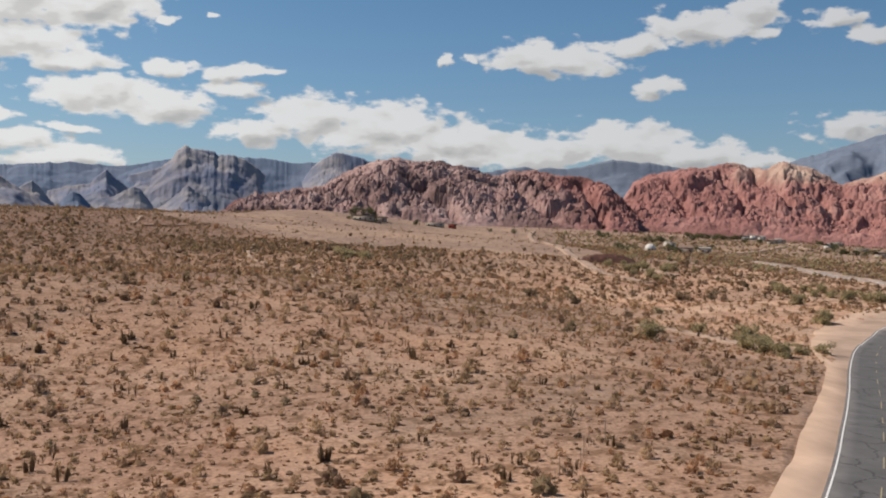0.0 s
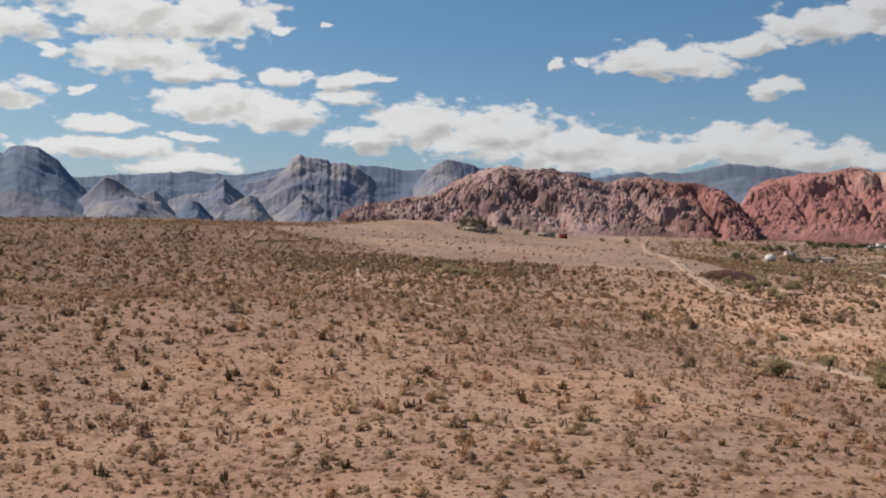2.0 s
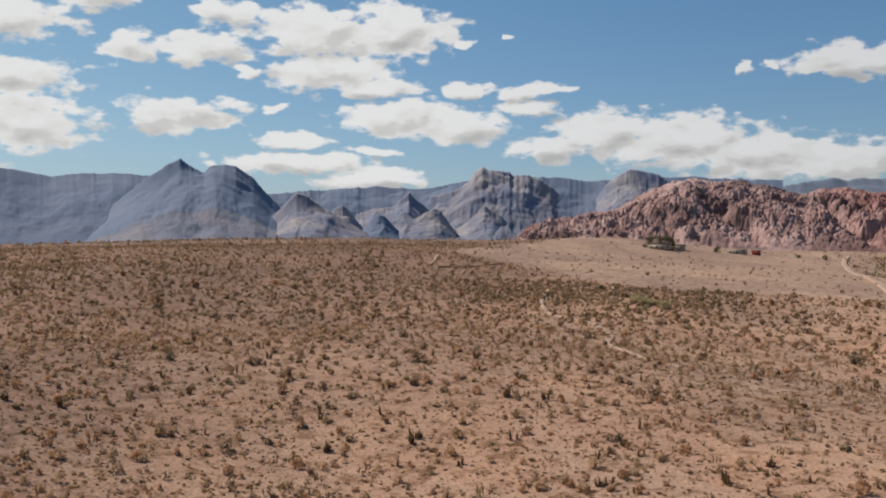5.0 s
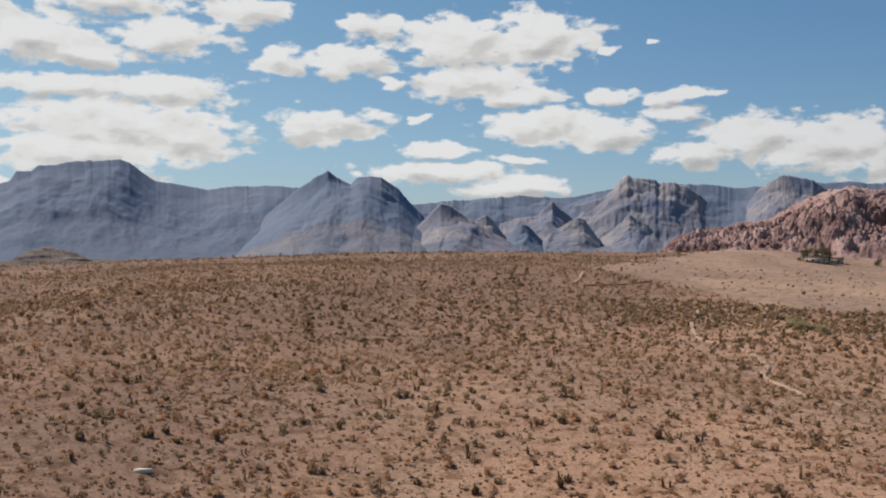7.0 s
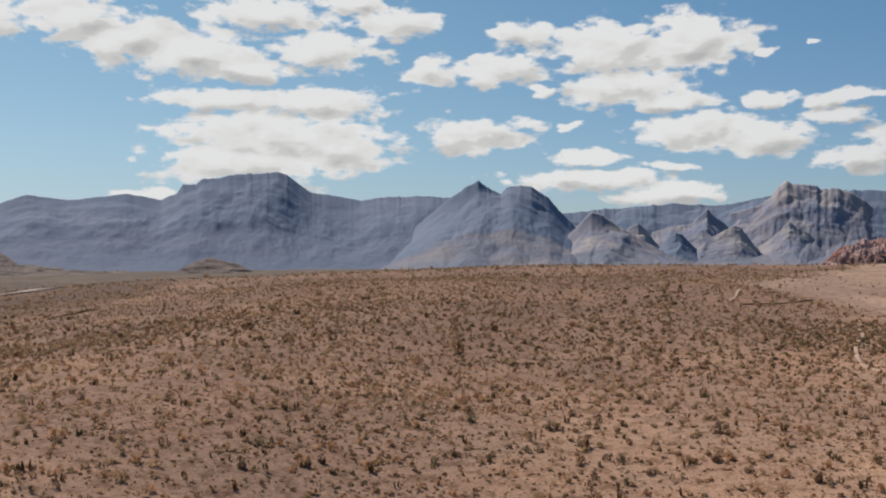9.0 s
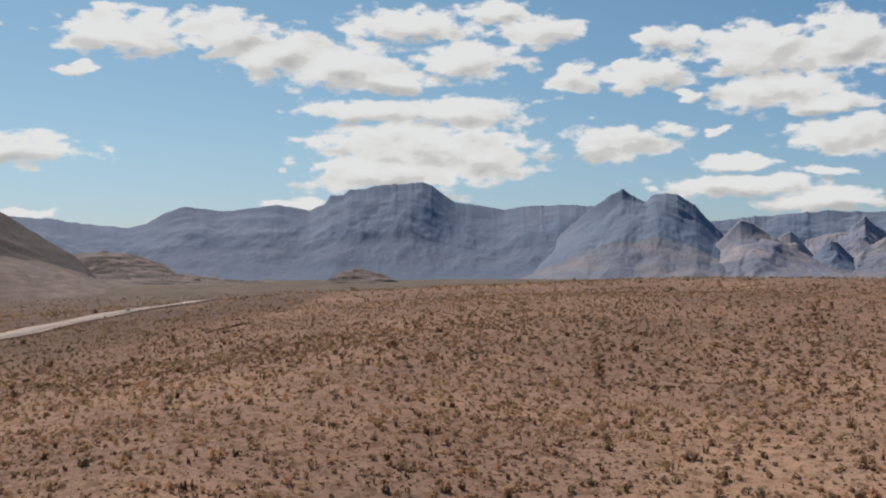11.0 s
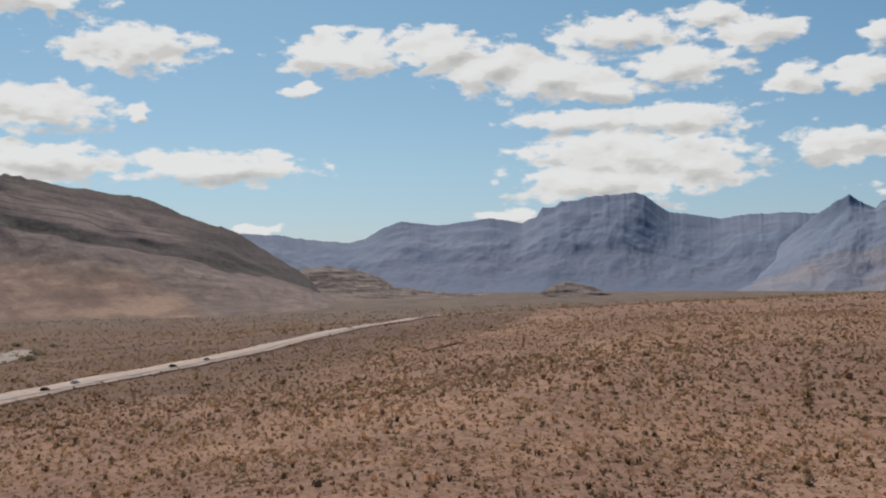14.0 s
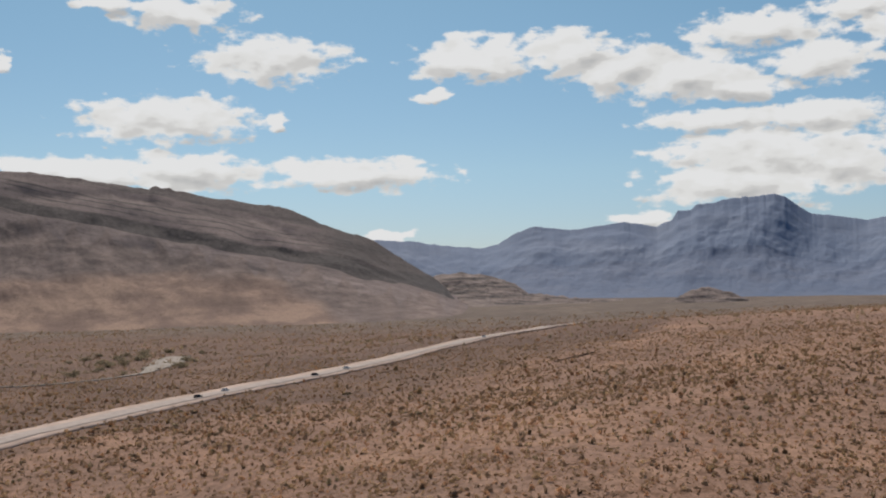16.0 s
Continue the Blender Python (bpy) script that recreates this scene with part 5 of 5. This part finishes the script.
# broad bushes along the wash and the road
def bush(name, label, category, mat, seed, leaves, tall, group, trunk=0.25):
    top = base_of(name, label, category, group)
    q = np.random.default_rng(seed)
    vs, fs = [], []
    for k in range(5):
        a, e = q.uniform(0, 2 * np.pi), q.uniform(0.7, 1.4)
        tip = np.array([math.cos(a) * math.cos(e) * 0.45, math.sin(a) * math.cos(e) * 0.45, math.sin(e) * tall * 0.7])
        n = len(vs)
        for p, r in ((np.zeros(3) - (0, 0, 0.04), 0.045), (tip * 0.5, 0.028), (tip, 0.01)):
            for i in range(5):
                b = i * 2 * math.pi / 5
                vs.append(p + np.array([math.cos(b) * r, math.sin(b) * r, 0]))
        for ring in range(2):
            for i in range(5):
                fs.append((n + ring * 5 + i, n + ring * 5 + (i + 1) % 5, n + ring * 5 + 5 + (i + 1) % 5, n + ring * 5 + 5 + i))
    part("trunk", np.array(vs), np.array(fs), M_BARK, top)
    blobs = [(q.normal(0, 0.2, 3) * (1, 1, 0.5) + (0, 0, tall * q.uniform(trunk + 0.1, 0.75)), q.uniform(0.16, 0.3)) for k in range(9)]
    lv = []
    for k in range(leaves):
        c, r = blobs[q.integers(0, 9)]
        d = q.normal(0, 1, 3)
        d = d / np.linalg.norm(d) * r * q.uniform(0.5, 1.1)
        at = c + d * (1, 1, 0.9)
        at[2] = max(at[2], 0.03)
        tri = at + q.normal(0, 1, (3, 3)) * 0.042
        lv += list(tri)
    v = np.array(lv)
    part("crown", v, np.arange(len(v)).reshape(-1, 3), mat, top)
    return top


def put(kind_list, places, size, vary=0.25, squash=1.0):
    for i, (px, py) in enumerate(places):
        k = size * rng.uniform(1 - vary, 1 + vary)
        m = Matrix.Translation((px, py, float(ground_z(px, py)) - 0.05)) @ pose(0, 0, 0, 0, 0, rng.uniform(0, 360))
        if i < len(kind_list):
            ob = kind_list[i]
            ob.matrix_basis = m
        else:
            ob = copy_thing(kind_list[i % len(kind_list)], m)
        ob.scale = (k, k, k * squash)


green = [bush("green_bush", "olive green desert bush beside the wash", "bush", M_GREEN, 300 + k, 900, 0.7, "bushes along the wash", 0.1) for k in range(3)]
put(green, [(52.4, 160.2), (51, 165), (54.6, 177.3), (54.9, 188.3), (57.2, 166.3), (81.5, 222.7), (92.1, 269.4), (98.8, 302.8), (105.2, 295.7), (111.3, 287.1), (117.3, 280.2), (34.5, 172), (48, 194),
            (49.6, 239.8), (63.8, 362.6), (91.1, 378.6), (78.1, 365), (49.6, 170), (99.2, 310.9), (109.3, 293.2), (71.1, 368.1), (80.5, 369), (62.9, 171.3), (82.7, 225.3), (110.1, 316.6), (108.3, 304.9), (113.1, 310.9), (116.6, 297.2), (116.3, 287), (121.4, 289.3), (65.6, 378.4), (64.8, 363), (63.8, 349.3), (67.2, 361.7), (71.8, 402.5), (59.2, 374.5),
            (68.1, 341.3), (69.3, 336)], 4.2, 0.35, 0.8)
dark = [bush("dark_bush", "dark round desert bush on the slope", "bush", leafy("dark_scrub", (0.25, 0.19, 0.12)), 320 + k, 800, 0.85, "dark bushes on the slope", 0.05) for k in range(2)]
put(dark, [(22, 262.7), (31.4, 247.4), (63.4, 279.5), (73.6, 284.5), (100.8, 316.7), (92.9, 320)], 3.6, 0.2, 0.9)

olive = [bush("olive_bush", "pale olive bush along the dry wash", "bush", leafy("dull_olive_scrub", (0.24, 0.20, 0.13)), 340 + k, 500, 0.7, "bushes along the dry wash", 0.05) for k in range(3)]
put(olive, [(-815.5, 177.7), (-712.8, 170.6), (-811.6, 202.5), (-892.8, 241.8), (-645.3, 134.3), (-884.4, 263.1), (-650, 202.3), (-784.6, 198.8), (-781, 244.1), (-690.4, 160.4), (-627.3, 159.3), (-853.4, 219.5),
            (-731.9, 231.1), (-718, 213.5), (-842, 278.3), (-901.1, 268.3), (-792.8, 216.9), (-834.1, 230.2), (-755.5, 176.5), (-784.5, 209.8), (-725, 185.5), (-674.4, 152.7), (-922.1, 253.8), (-867.8, 199.8), (-795.9, 162.1), (-713.4, 230.8)], 10.0, 0.4, 0.42)
put([copy_thing(green[k], Matrix()) for k in range(2)], [(-36, 366.2), (-28.6, 355), (-30.9, 339.5), (-33.7, 358.1), (-25.4, 345.9), (-32.4, 351.7)], 5.0, 0.35, 0.55)


def stake():
    """A thin weathered pole with a pointed top."""
    top = base_of("stake", "thin weathered wooden stake standing in the sand", "stake", "row of stakes")
    ring = [(math.cos(a) * 0.03, math.sin(a) * 0.03) for a in np.arange(6) * math.pi / 3]
    v = [(x, y, z) for z in (-0.3, 1.75) for x, y in ring] + [(0, 0, 1.95)]
    f = []
    for i in range(6):
        j = (i + 1) % 6
        f += [(i, j, 6 + j), (i, 6 + j, 6 + i), (6 + i, 6 + j, 12)]
    part("pole", np.array(v, dtype=float), f, simple("weathered_wood", (0.30, 0.23, 0.17)), top)
    return top


put([stake()], [(11, 81.4), (11.9, 86.1), (12.8, 89.7), (14.6, 92.1), (9.2, 79.8), (8.4, 75.8)], 1.0, 0.15, 1.0)

# ---------------------------------------------------------------- settlement under the red hills
M_STUCCO = simple("pale_stucco", (0.46, 0.39, 0.32), 0.9, 0.1, 0.8)
M_WHITE = simple("white_paint", (0.66, 0.63, 0.58), 0.8, 0.06, 1.0)
M_ROOF = simple("brown_roof", (0.27, 0.19, 0.145), 0.9, 0.2, 1.0)
M_PALE_ROOF = simple("grey_roof", (0.42, 0.37, 0.32), 0.9, 0.15, 1.0)
M_GLASS = simple("dark_glass", (0.03, 0.035, 0.04), 0.15, 0.1, 1.0)
M_DOOR = simple("door_wood", (0.16, 0.09, 0.06))
M_TREE = leafy("tree_leaf", (0.15, 0.145, 0.075))


def box(x0, y0, z0, x1, y1, z1):
    v = np.array([(x, y, z) for z in (z0, z1) for x, y in ((x0, y0), (x1, y0), (x1, y1), (x0, y1))], dtype=float)
    f = np.array([(3, 2, 1, 0), (4, 5, 6, 7), (0, 1, 5, 4), (1, 2, 6, 5), (2, 3, 7, 6), (3, 0, 4, 7)])
    return v, f


def house(w, d, h, wall, roof, gable, label):
    top = base_of("house", label, "house", "houses of the settlement")
    part("wall", *box(-w / 2, -d / 2, -0.5, w / 2, d / 2, h), wall, top)
    if gable:
        v = np.array([(-w / 2 - .5, -d / 2 - .5, h), (w / 2 + .5, -d / 2 - .5, h), (w / 2 + .5, d / 2 + .5, h), (-w / 2 - .5, d / 2 + .5, h), (-w / 2 - .5, 0, h + d * .28), (w / 2 + .5, 0, h + d * .28)])
        r = part("roof", v, np.array([(0, 1, 5, 4), (2, 3, 4, 5), (3, 2, 1, 0), (0, 4, 3, 3), (1, 2, 5, 5)]), roof, top)
    else:
        part("roof", *box(-w / 2 - .3, -d / 2 - .3, h, w / 2 + .3, d / 2 + .3, h + 0.35), roof, top)
    n = max(2, int(w / 4))
    for i in range(n):
        x = -w / 2 + w * (i + 0.5) / n
        if i == n // 2:
            part("door", *box(x - .5, -d / 2 - .06, 0, x + .5, -d / 2 + .02, 2.1), M_DOOR, top)
        else:
            win = part("window", *box(x - .7, -d / 2 - .05, 1.0, x + .7, -d / 2 + .02, 2.1), M_GLASS, top)
            part("sill", *box(x - .8, -d / 2 - .14, 0.92, x + .8, -d / 2 + .02, 1.0), M_WHITE, win)
    return top


def set_house(x, y, turn, *spec):
    ob = house(*spec)
    ob.matrix_basis = Matrix.Translation((x, y, float(ground_z(x, y)))) @ pose(0, 0, 0, 0, 0, turn)


set_house(175.2, 808.2, 10, 7.2, 6.0, 2.6, M_WHITE, M_PALE_ROOF, False, "small white flat-roofed house among trees")
set_house(169, 727.6, -8, 9.6, 6.8, 2.6, M_STUCCO, M_ROOF, True, "low pale stucco house with brown roof")
set_house(185.5, 741.2, 5, 8.0, 6.0, 2.6, M_STUCCO, M_PALE_ROOF, True, "pale stucco house with grey roof")
set_house(298.7, 1033.5, 20, 6.4, 6.0, 2.8, M_WHITE, M_ROOF, True, "small white house with brown roof")
set_house(320, 1049.5, 12, 6.4, 5.1, 2.6, M_WHITE, M_PALE_ROOF, True, "white house with grey gable roof")
set_house(285, 905, 16, 8.0, 6.0, 2.6, M_STUCCO, M_ROOF, True, "long low stucco house with brown roof")
set_house(304, 950, 10, 11.2, 7.6, 3.0, M_STUCCO, M_PALE_ROOF, False, "flat-roofed stucco house at the hill's foot")
set_house(326.3, 881.9, 22, 7.2, 6.0, 2.6, M_WHITE, M_PALE_ROOF, True, "white house with grey roof among trees")
set_house(361.8, 954.2, 24, 6.4, 6.0, 2.6, M_STUCCO, M_PALE_ROOF, False, "flat-roofed pale stucco house")
set_house(330.1, 785, 20, 9.6, 6.8, 2.8, M_STUCCO, M_ROOF, True, "stucco house with brown gable roof")
set_house(341, 850, 18, 8.8, 6.0, 2.6, M_STUCCO, M_PALE_ROOF, False, "long pale flat-roofed building")
set_house(-6.7, 849.9, 0, 15.2, 6.8, 3.0, M_STUCCO, M_PALE_ROOF, False, "long low pale building below the rock hill")
set_house(7.6, 862.5, 0, 6.4, 6.0, 2.8, simple("red_paint", (0.38, 0.07, 0.05)), M_ROOF, True, "small red shed below the rock hill")
set_house(-61.3, 804.6, -5, 16.0, 6.8, 3.2, M_STUCCO, M_ROOF, True, "low brown-roofed lodge under tall trees")
set_house(-48.9, 815.1, -5, 9.6, 6.0, 2.8, M_STUCCO, M_ROOF, True, "small stucco house with brown roof")

set_house(179, 829.6, 6, 4.8, 4.2, 2.6, M_WHITE, M_PALE_ROOF, False, "small white cube house behind trees")
set_house(307.2, 1034.3, 14, 5.6, 5.1, 4.8, M_WHITE, M_PALE_ROOF, False, "tall white two-storey house")
set_house(306, 956, 18, 7.2, 6.0, 2.6, M_WHITE, M_PALE_ROOF, True, "white house on the fan below the red hill")
set_house(371.7, 988.6, 20, 8.0, 5.1, 3.0, M_WHITE, M_PALE_ROOF, False, "white flat-roofed house in a row of trees")


def dome_house():
    top = base_of("dome_house", "small white dome-shaped house among shrubs", "house")
    us, ws = np.linspace(0, 2 * np.pi, 25)[:-1], np.linspace(0, np.pi / 2, 9)
    v = [(3.9 * math.cos(u) * math.cos(w), 3.9 * math.sin(u) * math.cos(w), 1.2 + 3.9 * math.sin(w)) for u in us for w in ws]
    part("roof", np.array(v), grid_faces(24, 9, True), M_WHITE, top, "white plastered dome")
    ring = [(4.0 * math.cos(u), 4.0 * math.sin(u), z) for u in us for z in (-0.5, 1.25)]
    part("wall", np.array(ring), grid_faces(24, 2, True), M_STUCCO, top)
    part("door", *box(-0.5, -4.2, 0, 0.5, -3.8, 2.1), M_DOOR, top)
    for x in (-2.2, 2.2):
        part("window", *box(x - .5, -3.7, 0.9, x + .5, -3.2, 1.9), M_GLASS, top)
    top.matrix_basis = Matrix.Translation((142.9, 720.1, float(ground_z(142.9, 720.1)))) @ pose(0, 0, 0, 0, 0, 10)


dome_house()
trees = [bush("tree", "dark green shade tree by the houses", "tree", M_TREE, 340 + k, 520, 1.0, "trees of the settlement", 0.0) for k in range(3)]
put(trees, [(163.8, 993.3), (172, 868.1), (180.7, 874.9), (163.2, 726.1), (165.2, 749.4), (247.6, 983.2), (260.2, 1002.3), (270.3, 1006.6), (272, 938), (300.1, 816), (328, 879), (310.1, 805), (338, 816),
            (132.6, 725.3), (122.1, 730), (141.5, 951.2), (159, 737.6), (194.3, 785.2), (207.9, 809.1), (231, 957.5), (279.4, 1010.4), (286.4, 1015.1), (240.4, 984.5), (347.8, 943), (316.1, 800), (322.1, 795),
            (149.2, 750.8), (125.4, 751.5), (192.4, 874.9), (218.9, 914.8), (-73.2, 807), (-50.9, 815.7), (-21.5, 836.7), (39.3, 875.1), (59.7, 874.9),
            (136.8, 919.5), (136.7, 892.7), (144, 910.3), (163.9, 849.6), (169.4, 860.6), (169.4, 843.6), (177.1, 858.9), (179.2, 854.7), (238.1, 1019.3), (241.2, 1013.5), (244.2, 999.6), (245.4, 987.3), (256.2, 1004),
            (246.9, 952.6), (264.5, 1007.7), (265.3, 993.4), (273.9, 1009.6), (275, 1001.2), (282.5, 1013.5), (289.4, 1019.8), (264, 916), (162.8, 729.7), (164.3, 725.3), (172.8, 749.4), (189.3, 780.4), (280, 923),
            (297, 951), (363.1, 1015), (343.2, 949.5), (315, 841), (308.1, 806), (313.1, 808), (94.9, 548.5), (124.7, 732), (249.6, 1007.4), (261.6, 1001.9), (269.6, 1005.8), (280.7, 1008.2), (234.5, 1001.8), (166.5, 726.6)], 6.6, 0.35, 0.66)
tall = [bush("conifer", "tall dark conifer beside the lodge", "tree", M_TREE, 360 + k, 420, 1.6, "tall trees by the lodge", 0.15) for k in range(2)]
put(tall, [(-69.8, 806.7), (-66.3, 805.8), (-60.7, 804.2), (-56.5, 805.9), (-53, 808.5)], 7.5, 0.12, 1.1)

# low dark mound on the valley side
u, w = np.meshgrid(np.linspace(0, 1, 60), np.linspace(0, 1, 24), indexing="ij")
mx, my = (u - 0.5) * 22, (w - 0.5) * 9
mz = 3.6 * np.sin(np.pi * u) ** 0.5 * np.sin(np.pi * w) ** 0.8 + 0.45 * fbm(mx / 2, my / 2, 8, 4) * np.sin(np.pi * u) * np.sin(np.pi * w) - 0.3
mound = mesh_object("earth_mound", np.stack([mx, my, mz], -1).reshape(-1, 3), grid_faces(60, 24), simple("dark_earth", (0.10, 0.05, 0.038), 1.0, 0.4, 0.6))
tagged(mound, "dark red-brown earth mound on the valley side", "mound")
mound.matrix_basis = Matrix.Translation((61, 387.5, float(ground_z(61, 387.5)))) @ pose(0, 0, 0, 0, 0, -8)


# ---------------------------------------------------------------- cars on the valley road
def car(paint, label):
    top = base_of("car", label, "car", "cars on the valley road")
    prof = [(-2.2, 0.35), (2.2, 0.35), (2.25, 0.75), (1.2, 0.95), (-2.1, 1.0), (-2.25, 0.8)]
    v = np.array([(x, s * 0.88, z) for s in (-1, 1) for x, z in prof])
    n = len(prof)
    f = [(i, (i + 1) % n, n + (i + 1) % n, n + i) for i in range(n)]
    f += [(0, 5, 4, 3), (0, 3, 2, 1), (n + 3, n + 4, n + 5, n), (n + 1, n + 2, n + 3, n)]
    part("body", v, np.array(f), paint, top)
    lo, hi = [(-1.95, 0.98), (1.15, 0.95)], [(-1.6, 1.5), (0.35, 1.5)]
    v = np.array([(x, s * y, z) for s, in ((-1,), (1,)) for (x, z), y in ((lo[0], .82), (lo[1], .82), (hi[1], .66), (hi[0], .66))])
    part("cabin", v, np.array([(0, 1, 2, 3), (7, 6, 5, 4), (1, 5, 6, 2), (4, 0, 3, 7), (3, 2, 6, 7), (0, 4, 5, 1)]), M_GLASS, top, "dark tinted windows")
    part("roof", *box(-1.55, -.64, 1.5, 0.3, .64, 1.54), paint, top)
    for x in (-1.35, 1.4):
        for s in (-1, 1):
            us = np.linspace(0, 2 * np.pi, 13)[:-1]
            ring = lambda r, y: [(x + r * math.cos(a), y, 0.33 + r * math.sin(a)) for a in us]
            w = part("tyre", np.array(ring(.33, s * .68) + ring(.33, s * .9)), np.array([(i, (i + 1) % 12, 12 + (i + 1) % 12, 12 + i) for i in range(12)]), M_ASPHALT, top)
            part("rim", np.array(ring(.33, s * .895) + [(x, s * .9, 0.33)] * 1), np.array([(i, (i + 1) % 12, 12, 12) for i in range(12)]), M_PALE_ROOF, w)
    for s in (-1, 1):
        part("headlight", *box(2.16, s * .62 - .16, .62, 2.27, s * .62 + .16, .78), M_WHITE, top)
        part("tail_light", *box(-2.27, s * .66 - .13, .68, -2.18, s * .66 + .13, .86), simple("tail_red", (0.3, 0.02, 0.02), 0.3), top)
    return top


M_DARK_PAINT, M_WHITE_PAINT = simple("dark_car_paint", (0.03, 0.03, 0.035), 0.25, 0.05), simple("white_car_paint", (0.75, 0.75, 0.74), 0.25, 0.03)
for x, y, paint, words, side in ((-433.5, 144.5, M_DARK_PAINT, "dark car driving on the pale valley road", 1.8), (-446.4, 165.4, M_WHITE_PAINT, "white car driving on the pale valley road", -1.8),
                                 (-479.2, 220.1, M_DARK_PAINT, "black car driving on the pale valley road", 1.8), (-489.3, 244.2, M_WHITE_PAINT, "white car driving on the pale valley road", 1.8),
                                 (-603.8, 401, M_WHITE_PAINT, "distant white car on the valley road", 0)):
    line = smooth_line(FAR_ROAD, 4.0)
    i = int(np.argmin(np.hypot(line[:, 0] - x, line[:, 1] - y)))
    t = line[i + 1] - line[i]
    t = t / np.linalg.norm(t)
    px, py = line[i] + np.array([t[1], -t[0]]) * side
    ob = car(paint, words)
    ob.matrix_basis = Matrix.Translation((px, py, float(ground_z(px, py)) + 0.44)) @ pose(0, 0, 0, 0, 0, math.degrees(math.atan2(t[1], t[0])))


# a pale slab on the sand
def boulder(seed):
    q = np.random.default_rng(seed)
    u, v = np.meshgrid(np.arange(12) * math.pi / 6, np.linspace(1.0, -0.5, 7) * math.pi / 2, indexing="ij")
    x, y, z = np.cos(u) * np.cos(v), np.sin(u) * np.cos(v), np.sin(v)
    k = 1 + 0.35 * fbm(x * 1.7 + seed, y * 1.7 + z * 2.1, seed, 3)
    pts = np.stack([x * k, y * k, np.clip(z * k, -0.5, 0.75)], -1).reshape(-1, 3)
    return mesh_object("rock_slab", pts, grid_faces(12, 7, True), simple("pale_rock", (0.62, 0.55, 0.47), 0.9, 0.15, 1.0))


slab = boulder(560)
tagged(slab, "pale whitish rock slab lying on the sand", "rock")
slab.matrix_basis = Matrix.Translation((-96.6, 126.7, float(ground_z(-96.6, 126.7)) + 0.1)) @ pose(0, 0, 0, 0, 0, 25)
slab.scale = (1.3, 0.7, 0.45)
